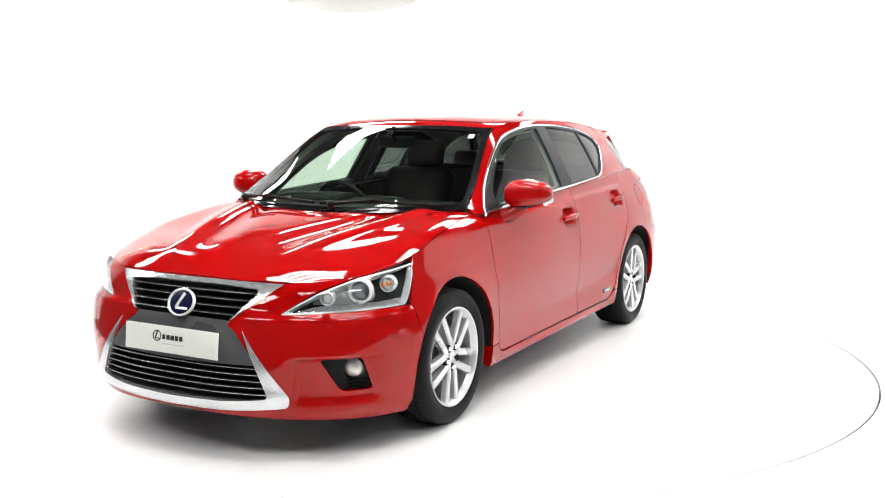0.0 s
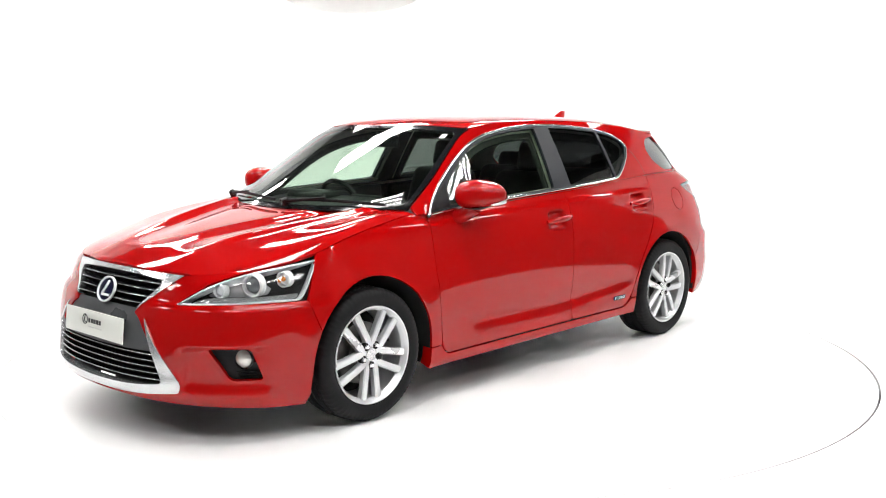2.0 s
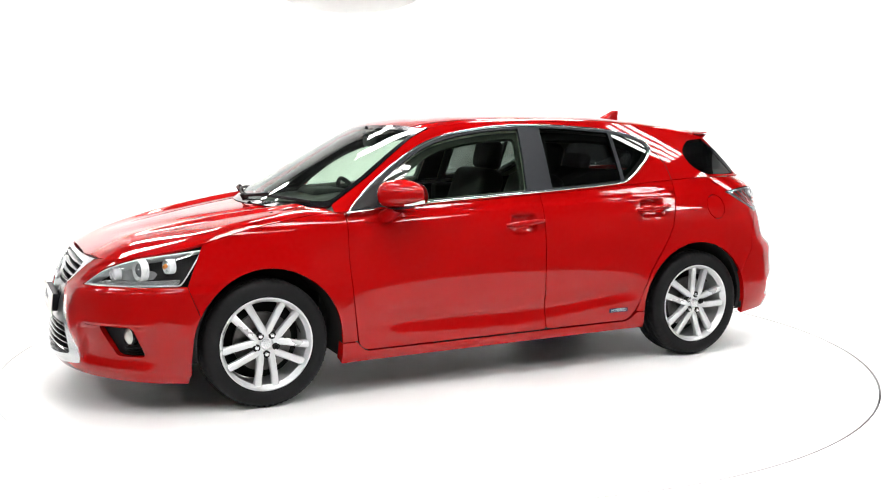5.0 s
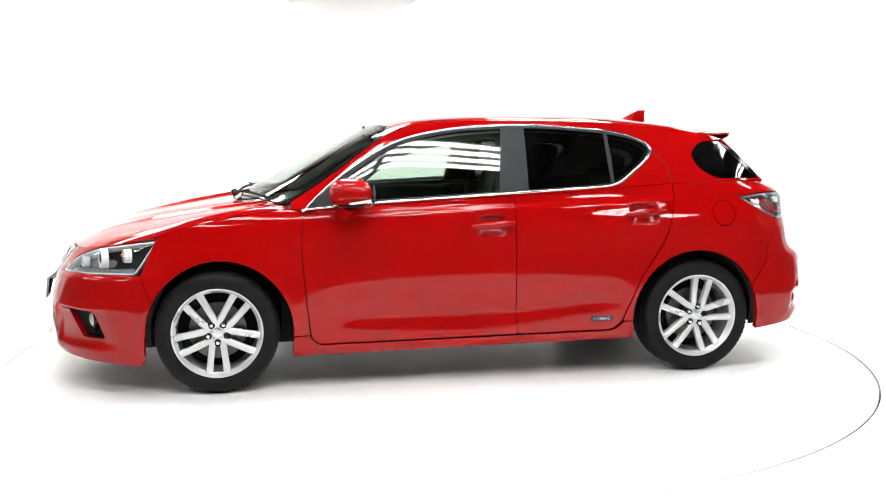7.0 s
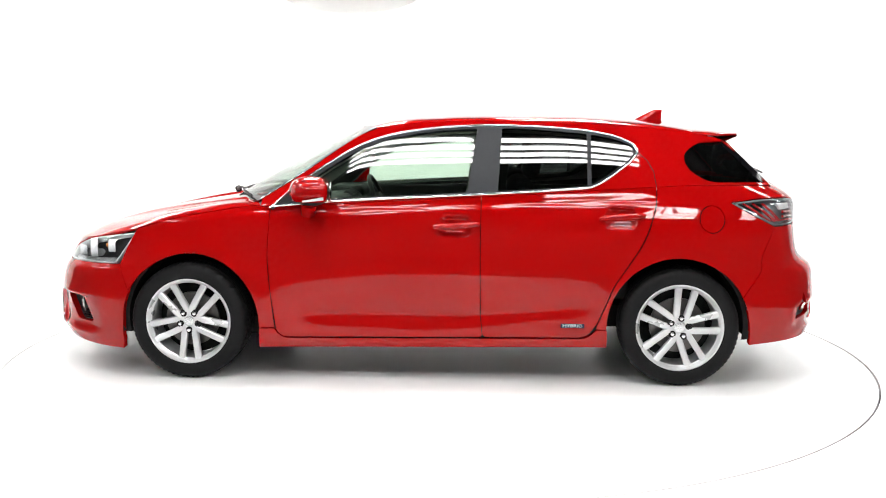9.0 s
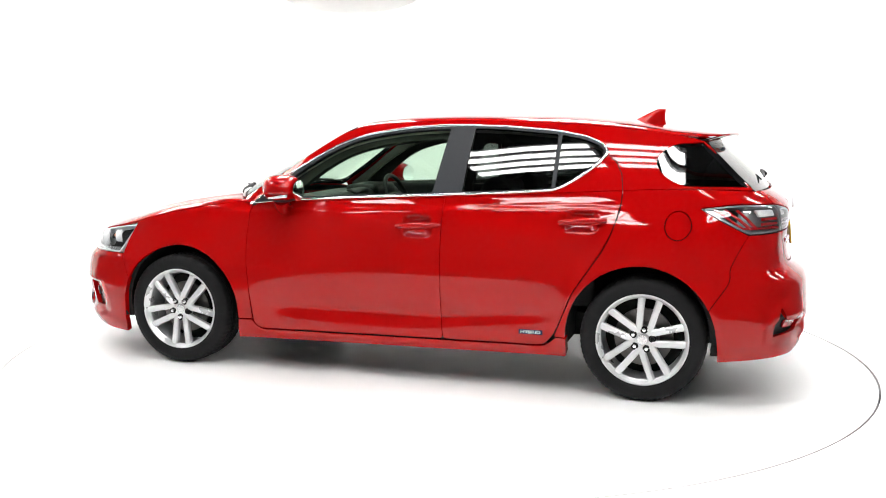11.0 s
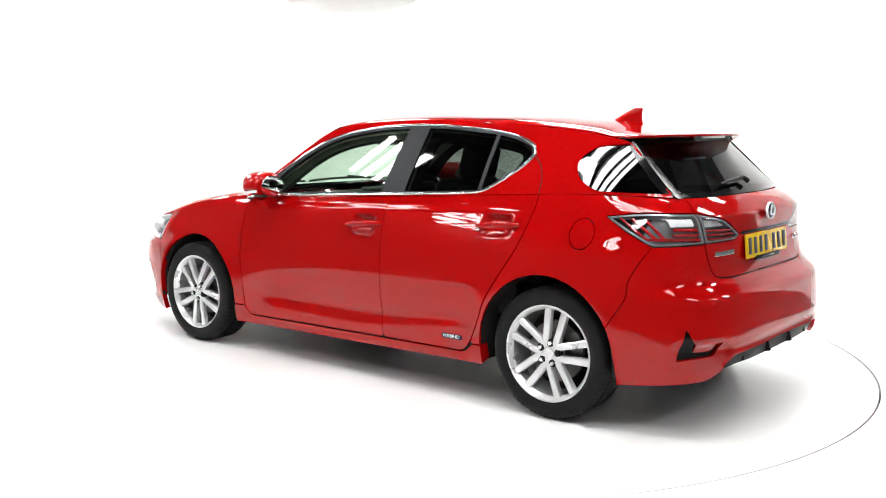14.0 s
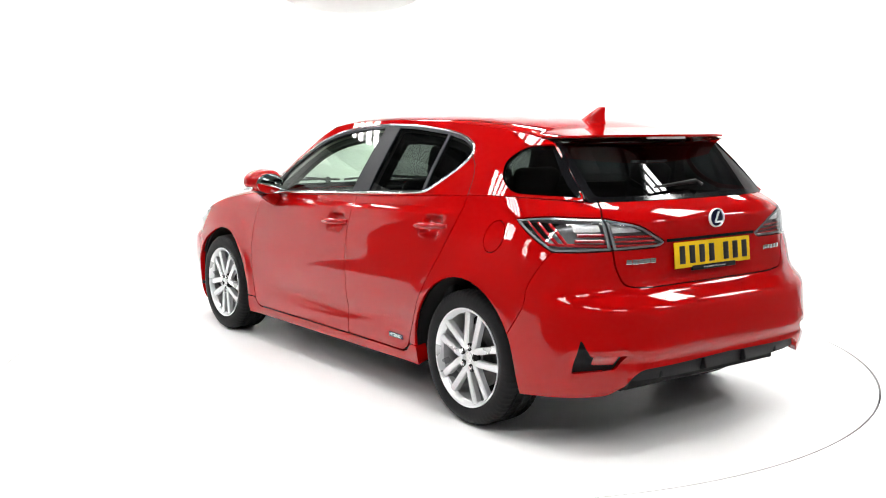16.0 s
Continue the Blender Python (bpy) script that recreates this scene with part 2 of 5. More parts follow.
# ---------------------------------------------------------------- the car's surfaces (x forward, y to its left, z up)
XF, XR = 1.45, -1.35
WF = table((0.15, 0.825), (0.22, 0.845), (0.32, 0.855), (0.45, 0.862), (0.58, 0.858), (0.63, 0.845), (0.70, 0.828), (0.78, 0.806), (0.86, 0.778), (0.89, 0.758), (0.93, 0.720), (1.06, 0.66))
WM = table((0.15, 0.815), (0.22, 0.840), (0.30, 0.838), (0.45, 0.845), (0.60, 0.852), (0.70, 0.850), (0.78, 0.842), (0.86, 0.825), (0.93, 0.798), (1.00, 0.766), (1.06, 0.735))
WR = table((0.15, 0.81), (0.22, 0.84), (0.32, 0.862), (0.45, 0.872), (0.60, 0.874), (0.70, 0.868), (0.78, 0.853), (0.86, 0.828), (0.93, 0.798), (1.00, 0.765), (1.06, 0.735))
XN = table((0.12, 2.12), (0.19, 2.20), (0.25, 2.225), (0.32, 2.216), (0.45, 2.195), (0.55, 2.165), (0.60, 2.143), (0.64, 2.118), (0.72, 2.062), (0.78, 2.005), (0.86, 1.90), (1.06, 1.55))
XT = table((0.12, -2.01), (0.25, -2.06), (0.36, -2.088), (0.405, -2.084), (0.435, -2.092), (0.53, -2.088), (0.60, -2.080), (0.632, -2.062), (0.662, -2.022), (0.685, -1.998), (0.72, -1.984), (0.80, -1.975), (0.88, -1.982), (0.95, -1.985), (1.0, -1.95), (1.06, -1.86))
NF = table((0.12, 2.4), (0.30, 2.5), (0.45, 2.75), (0.585, 2.85), (0.612, 2.6), (0.645, 2.75), (0.69, 2.85), (0.74, 2.7), (0.80, 2.35), (1.06, 2.05))
NR = table((0.12, 3.6), (0.30, 4.3), (0.40, 4.3), (0.56, 4.1), (0.68, 4.2), (0.78, 4.2), (0.86, 3.9), (0.96, 3.9), (1.06, 3.1))
ZTOP = table((-1.87, 1.045), (-1.70, 1.055), (-1.45, 1.055), (-1.10, 1.040), (-0.85, 1.025), (-0.66, 1.010), (-0.26, 0.988), (0.23, 0.962), (0.53, 0.945), (0.90, 0.932),
             (1.15, 0.900), (1.40, 0.854), (1.60, 0.800), (1.75, 0.768), (1.88, 0.742), (1.98, 0.725), (2.09, 0.720))
ARCH_F, ARCH_R, ARCH_RAD = (1.285, 0.312), (-1.285, 0.315), 0.366


def smooth01(t):
    t = np.clip(t, 0, 1)
    return t * t * (3 - 2 * t)


def relief(x, z):
    """Flared wheel arches, the hollows behind the door handles and the crease in the doors."""
    d = np.zeros(np.broadcast(x, z).shape)
    for (cx, cz), k in ((ARCH_F, 0.010), (ARCH_R, 0.007)):
        r = np.hypot(x - cx, z - cz)
        d = d + k * np.exp(-((r - 0.366) / 0.07) ** 2)
    for cx, cz in ((-0.125, 0.835), (-0.985, 0.885)):
        d = d - 0.030 * np.exp(-(((x - cx) / 0.066) ** 6 + ((z - cz) / 0.044) ** 6))
    line = z - (0.895 + 0.034 * (0.87 - x))
    d = d + 0.005 * np.tanh(-line / 0.007) * np.exp(-(line / 0.04) ** 2) * smooth01((1.25 - x) / 0.4) * smooth01((x + 1.35) / 0.4)
    swage = 0.30 + 0.05 * smooth01((-x - 0.1) / 0.8)
    d = d - 0.010 * np.exp(-((z - swage - 0.07) / 0.05) ** 2) * smooth01((0.9 - x) / 0.4) * smooth01((x + 1.0) / 0.3)
    return d


def base_width(x, z):
    x, z = np.broadcast_arrays(np.asarray(x, float), np.asarray(z, float))
    wm = WM(z)
    return np.where(x > 0, wm + (WF(z) - wm) * smooth01(x / XF), wm + (WR(z) - wm) * smooth01(x / XR))


def half_width(x, z):
    return base_width(x, z) + relief(x, z)


def surface(fn, centre):
    fn.outward = lambda P: P - np.array(centre)
    return fn


def body_xyz(p, z):
    """The wrap of the lower body: p runs along the flank as x, then round the nose (2.45) or the tail (-2.35) by angle."""
    p, z = np.broadcast_arrays(np.asarray(p, float), np.asarray(z, float))
    side = np.clip(p, XR, XF)
    w = base_width(side, z)
    over = np.where(p > XF, p - XF, np.where(p < XR, p - XR, 0.0))
    a = np.abs(over) * math.pi / 2
    n = np.where(over > 0, NF(z), NR(z))
    L = np.where(over > 0, XN(z) - XF, XR - XT(z))
    c, s = np.sin(a), np.cos(a)
    r = (np.abs(c) ** n + np.abs(s) ** n) ** (-1 / n)
    hollow = 0.020 * smooth01((0.437 - z) / 0.016) * smooth01((z - 0.215) / 0.06) * smooth01((w * r * s - 0.53) / 0.03) * smooth01((0.815 - w * r * s) / 0.05)
    back = 0.022 * smooth01((0.452 - z) / 0.05) * smooth01((z - 0.315) / 0.018) * smooth01((w * r * s - 0.55) / 0.05) * smooth01((0.815 - w * r * s) / 0.05)
    r = r - np.where(over > 0, hollow, back) / 0.8
    x = side + np.sign(over) * L * r * c
    return np.stack([x, w * r * s + relief(x, z) * s, z * np.ones_like(w)], -1)


def skin(p, z):
    return body_xyz(p, z)


surface(skin, (0, 0, 0.5))


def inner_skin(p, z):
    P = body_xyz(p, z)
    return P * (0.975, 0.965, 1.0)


surface(inner_skin, (0, 0, 0.5))


def by_xy(x, y, z):
    """The wrap's own coordinates of a place on nose or tail."""
    if x > XF:
        a = math.atan2((x - XF) / (float(XN(z)) - XF), y / float(WF(z)))
        return (XF + a / (math.pi / 2), z)
    if x < XR:
        a = math.atan2((XR - x) / (XR - float(XT(z))), y / float(WR(z)))
        return (XR - a / (math.pi / 2), z)
    return (x, z)


def flank(x, z):
    """The wrap's coordinates of a place on the body's side, named by its x."""
    if XR <= x <= XF:
        return (x, z)
    n, w, L = (float(NF(z)), float(WF(z)), float(XN(z)) - XF) if x > XF else (float(NR(z)), float(WR(z)), XR - float(XT(z)))
    t = min(abs(x - (XF if x > XF else XR)) / L, 0.9999)
    return by_xy(x, w * (1 - t ** n) ** (1 / n), z)


def nose(y, z):
    n, w = float(NF(z)), float(WF(z))
    t = min(abs(y) / w, 0.999)
    return by_xy(XF + (float(XN(z)) - XF) * (1 - t ** n) ** (1 / n), y, z)


def tail(y, z):
    n, w = float(NR(z)), float(WR(z))
    t = min(abs(y) / w, 0.999)
    return by_xy(XR - (XR - float(XT(z))) * (1 - t ** n) ** (1 / n), y, z)


def top_y(x):
    """Half width of the body at its upper edge."""
    x = np.asarray(x, float)
    z = ZTOP(x)
    xs = np.clip(x, XR, XF)
    w = half_width(xs, z)
    t = np.clip((x - XF) / np.maximum(XN(z) - XF, 1e-3), 0, 1)
    u = np.clip((XR - x) / np.maximum(XR - XT(z), 1e-3), 0, 1)
    n = np.where(x > 0, NF(z), NR(z))
    return w * (1 - np.maximum(t, u) ** n) ** (1 / n)


ZRAIL = table((0.93, 0.955), (0.715, 1.09), (0.533, 1.218), (0.383, 1.312), (0.25, 1.352), (0.0, 1.374), (-0.3, 1.382), (-0.75, 1.376), (-1.1, 1.353), (-1.4, 1.318), (-1.55, 1.285), (-1.62, 1.22), (-1.72, 1.12), (-1.80, 1.045))
YRAIL = table((0.93, 0.712), (0.715, 0.665), (0.533, 0.61), (0.383, 0.568), (0.25, 0.548), (0.0, 0.54), (-0.3, 0.538), (-0.75, 0.545), (-1.1, 0.55), (-1.4, 0.55), (-1.55, 0.553), (-1.62, 0.566), (-1.72, 0.585), (-1.80, 0.60))
YBELT = table((0.93, 0.742), (0.86, 0.768), (0.53, 0.772), (-0.26, 0.768), (-0.85, 0.757), (-1.2, 0.742), (-1.5, 0.715), (-1.7, 0.66), (-1.80, 0.61))


def cabin_side(x, z):
    x, z = np.broadcast_arrays(np.asarray(x, float), np.asarray(z, float))
    zb, zr = ZTOP(x), ZRAIL(x)
    s = (z - zb) / np.maximum(zr - zb, 0.02)
    t = np.clip(s, -0.3, 1.2)
    yb, yr = YBELT(x), YRAIL(x)
    y = yb + (yr - yb) * t + 0.05 * np.clip(zr - zb, 0, 0.3) * t * (1 - t) * 4 * 0.6
    return np.stack([x, y, z], -1)


surface(cabin_side, (0, 0, 1.0))


def quarter_side(x, z):
    """The smooth skin of the rear quarter windows and of the pillars behind them."""
    x, z = np.broadcast_arrays(np.asarray(x, float), np.asarray(z, float))
    u, w = -(x + 1.3), (z - 1.06) / 0.215
    return np.stack([x, (0.735 - 0.02 * u - 0.58 * u * u) * (1 - w) + (0.605 - 0.23 * u) * w, z], -1)


surface(quarter_side, (-1.5, 0, 1.0))
ROOF_C = table((0.45, 0.028), (0.25, 0.038), (-0.4, 0.037), (-1.1, 0.042), (-1.4, 0.034), (-1.7, 0.014))


def roof_top(x, y):
    x, y = np.broadcast_arrays(np.asarray(x, float), np.asarray(y, float))
    t = np.abs(y) / YRAIL(np.maximum(x, -1.5))
    zr = np.where(x > 0.25, 1.352 - 0.55 * (x - 0.25) ** 2 - 0.16 * (x - 0.25), np.where(x < -1.4, 1.318 - (-1.4 - x) * 0.03, ZRAIL(x)))
    z = zr + ROOF_C(x) * (1 - 0.6 * t ** 2.2 - 0.4 * t ** 12)
    return np.stack([x, y, z], -1)


surface(roof_top, (0, 0, 0))
WS_C = table((0.90, 1.27), (0.94, 1.20), (1.01, 1.085), (1.082, 0.952), (1.171, 0.780), (1.263, 0.602), (1.352, 0.425), (1.38, 0.36))
EDGE_X = table((0.90, 1.0), (0.955, 0.93), (1.09, 0.715), (1.218, 0.533), (1.312, 0.383), (1.352, 0.30))


def windscreen_xyz(y, z):
    y, z = np.broadcast_arrays(np.asarray(y, float), np.asarray(z, float))
    xe = EDGE_X(z)
    ye = YRAIL(xe)
    return np.stack([WS_C(z) - (WS_C(z) - xe) * (np.abs(y) / ye) ** 2.2, y, z], -1)


surface(windscreen_xyz, (0, 0, 0.6))


def rear_glass_xyz(y, z):
    y, z = np.broadcast_arrays(np.asarray(y, float), np.asarray(z, float))
    k = (z - 1.045) / 0.24
    xc, xe, ye = -1.875 + 0.26 * k, -1.80 + 0.25 * k, 0.60 - 0.047 * k
    return np.stack([xc + (xe - xc) * (np.abs(y) / ye) ** 2.4, y, z], -1)


surface(rear_glass_xyz, (0, 0, 0.6))
HOOD_C = table((2.065, 0.721), (2.0, 0.753), (1.88, 0.804), (1.638, 0.862), (1.226, 0.930), (0.9, 0.975))


def hood_top(x, y):
    x, y = np.broadcast_arrays(np.asarray(x, float), np.asarray(y, float))
    ye, ze, zc = np.maximum(top_y(np.minimum(x, 2.056)), 0.05), ZTOP(x), HOOD_C(x)
    t = np.abs(y) / ye
    z = zc - (zc - ze) * np.clip(t, 0, 1.2) ** 3.0
    z = z + 0.040 * (1 - np.clip(t, 0, 1) ** 12) * np.clip(t, 0, 1) ** 5 * smooth01((1.90 - x) / 0.5) * smooth01((x - 0.85) / 0.3)
    ridge = 0.30 + 0.22 * smooth01((2.0 - x) / 1.0)
    k = smooth01((2.05 - x) / 0.6)
    z = z + k * (0.014 * np.exp(-((np.abs(y) - ridge) / 0.05) ** 2) - 0.012 * np.exp(-((np.abs(y) - ridge + 0.14) / 0.09) ** 2))
    return np.stack([x, y, z], -1)


surface(hood_top, (1.2, 0, 0))


def arc(c, r, a0, a1, n=18):
    pts = [(c[0] + r * math.cos(radians(a0 + (a1 - a0) * k / n)), c[1] + r * math.sin(radians(a0 + (a1 - a0) * k / n))) for k in range(n + 1)]
    return [(*flank(x, z), 0.0) for x, z in pts]


def raised_bar(S, path, width, lift, thick, mirror=(1,)):
    """A rounded bar laid along a line of surface coordinates, as a bmesh."""
    bm = bmesh.new()
    for s in mirror:
        P = S(np.array([p[0] for p in path]), np.array([p[1] for p in path]))
        n = S.outward(P) * (1, 1, 0.15)
        n /= np.linalg.norm(n, axis=1)[:, None]
        rows = []
        for i in range(len(P)):
            d = P[min(i + 1, len(P) - 1)] - P[max(i - 1, 0)]
            d = d / np.linalg.norm(d)
            side = np.cross(n[i], d)
            row = []
            for a, b in ((-1, -1), (-1, 0.4), (-0.5, 1), (0.5, 1), (1, 0.4), (1, -1)):
                q = P[i] + side * (a * width / 2) + n[i] * (lift + b * thick / 2)
                row.append(bm.verts.new((q[0], q[1] * s, q[2])))
            rows.append(row)
        for p, q in zip(rows, rows[1:]):
            for j in range(6):
                f = (p[j], p[(j + 1) % 6], q[(j + 1) % 6], q[j])
                bm.faces.new(f if s > 0 else f[::-1])
        bm.faces.new(rows[0])
        bm.faces.new(rows[-1][::-1])
    bmesh.ops.recalc_face_normals(bm, faces=bm.faces[:])
    return bm


# ---------------------------------------------------------------- the studio
def quad_sheet(name, rows, mat, parent=None, smooth=True):
    V = [tuple(p) for r in rows for p in r]
    n = len(rows[0])
    F = [(i * n + j, i * n + j + 1, (i + 1) * n + j + 1, (i + 1) * n + j) for i in range(len(rows) - 1) for j in range(n - 1)]
    me = bpy.data.meshes.new(name)
    me.from_pydata(V, [], F)
    me.polygons.foreach_set("use_smooth", [smooth] * len(F))
    return link(name, me, mat, parent)


TABLE_R = 2.488
ROOM, WALL_H, CEIL_H = 8.0, 4.6, 5.0


def build_studio():
    ring = lambda r, z: [(0.004 * (z < 0.5) + r * math.cos(2 * math.pi * k / 192), r * math.sin(2 * math.pi * k / 192), z) for k in range(193)]
    floor = quad_sheet("floor", [ring(TABLE_R + 0.0045, -0.03), ring(TABLE_R + 0.0045, 0.0), ring(3.2, 0.0), ring(3.75, 0.0)], M_FLOOR, smooth=False)
    tagged(floor, "white painted studio floor around the turntable", "floor", kind="structure")
    def cove(k0, k1):
        part_ring = lambda r, z: [(0.004 * (z < 0.5) + r * math.cos(2 * math.pi * k / 192), r * math.sin(2 * math.pi * k / 192), z) for k in range(k0, k1 + 1)]
        return [part_ring(ROOM - 1.2 * (1 - math.sin(a)), 1.2 * (1 - math.cos(a))) for a in [radians(k * 9) for k in range(11)]] + [part_ring(ROOM, WALL_H)]

    def apron(k0, k1):
        return [[(r * math.cos(2 * math.pi * k / 192), r * math.sin(2 * math.pi * k / 192), z) for k in range(k0, k1 + 1)] for r, z in ((3.74, -0.003), (5.0, -0.003), (ROOM - 1.2, 0.0))]

    tagged(quad_sheet("floor_cove", apron(8, 88), M_FLOOR, smooth=False), "white painted studio floor running up into the wall", "floor", kind="structure")
    tagged(quad_sheet("floor_shed", apron(88, 200), M_SHEDFLOOR, smooth=False), "dark grey shed floor outside the white area", "floor", kind="structure")
    tagged(quad_sheet("wall_cyclorama", cove(8, 88), M_WHITE), "white curved studio wall without corners", "wall", kind="structure")
    tagged(quad_sheet("wall_shed", cove(88, 200), M_SHED), "dark grey sheet wall of the shed", "wall", kind="structure")
    pit = quad_sheet("ground", [ring(0.001, -0.03), ring(TABLE_R + 0.3, -0.03)], M_GAP)
    tagged(pit, "dark rubber seal in the gap round the turntable", "floor", kind="structure")
    bm = bmesh.new()
    lathe(bm, [(ROOM + 0.02, CEIL_H), (0, CEIL_H)], n=64)
    lathe(bm, [(ROOM, WALL_H), (ROOM + 0.02, CEIL_H)], n=64)
    for k in range(-6, 7):
        half = math.sqrt(max(ROOM ** 2 - (k * 1.2) ** 2, 0.1))
        box_into(bm, (k * 1.2, 0, CEIL_H - 0.12), (0.10, 2 * half - 0.1, 0.2))
    tagged(part("ceiling", bm, M_CEIL, smooth=False), "grey sheet ceiling with steel beams", "ceiling", kind="structure")


def build_turntable():
    t = new("turntable")
    tagged(t, "round white painted turntable set flush in the floor", "turntable")
    bm = bmesh.new()
    lathe(bm, [(0, 0.0), (1.2, 0.0), (TABLE_R - 0.008, 0.0), (TABLE_R - 0.003, -0.003), (TABLE_R - 0.003, -0.028), (0, -0.028)], n=192)
    part("disc", bm, M_FLOOR, t, smooth=False)
    bm = bmesh.new()
    lathe(bm, [(TABLE_R - 0.0028, -0.028), (TABLE_R - 0.0028, -0.002), (TABLE_R - 0.0008, -0.002), (TABLE_R - 0.0008, -0.028)], n=192)
    part("edge_band", bm, M_STEEL, t, "thin grey steel edge band", smooth=False)
    return t


def light_fixture():
    f = new("fluorescent_fixture")
    tagged(f, "ceiling light with four bright fluorescent strips on grey channels", "ceiling light", group="studio lights")
    for k in range(4):
        bm = bmesh.new()
        box_into(bm, (0, (k - 1.5) * 0.17, 0.045), (1.56, 0.13, 0.05), bevel=0.006)
        part("channel", bm, M_STEEL, f, smooth=False)
        bm = bmesh.new()
        lathe(bm, [(0, -0.74), (0.05, -0.74), (0.05, 0.74), (0, 0.74)], n=14, m=pose(0, (k - 1.5) * 0.17, 0, 0, 90, 0) @ Matrix.Diagonal((0.4, 1, 1, 1)))
        part("diffuser", bm, M_TUBE, f)
    for s in (-1, 1):
        bm = bmesh.new()
        box_into(bm, (s * 0.6, 0, 0.09), (0.05, 0.62, 0.04))
        part("crossbar", bm, M_STEEL, f, smooth=False)
        bm = bmesh.new()
        lathe(bm, [(0, 0.1), (0.012, 0.1), (0.012, CEIL_H - LIGHT_H - 0.02), (0, CEIL_H - LIGHT_H - 0.02)], n=8, m=pose(s * 0.6, 0, 0))
        part("hanger", bm, M_STEEL, f)
    return f


LIGHT_H = 4.2


def build_lights():
    first = light_fixture()
    # The four fixtures at x +-6.8 are added fill to lighten the car's shadow.
    spots = [(x, y) for y in (-4.6, 0.0, 3.1, 5.2) for x in (-4.2, -1.4, 1.4, 4.2)] + [(x, -2.3) for x in (-0.75, 0.9)] + [(x, y) for y in (-2.3, 0.0) for x in (-6.8, 6.8)]
    for i, (x, y) in enumerate(spots):
        m = pose(x, y, LIGHT_H)
        if i:
            copy_thing(first, m)
        else:
            first.matrix_basis = m


build_studio()
TURNTABLE = build_turntable()
build_lights()

# ---------------------------------------------------------------- the car
CAR = new("car")
tagged(CAR, "glossy red five-door hatchback with silver alloy wheels on the turntable", "car")


def side_points(fn, xs, dz=0.0):
    return [(*flank(x, float(fn(x)) + dz), 0.0) for x in xs]


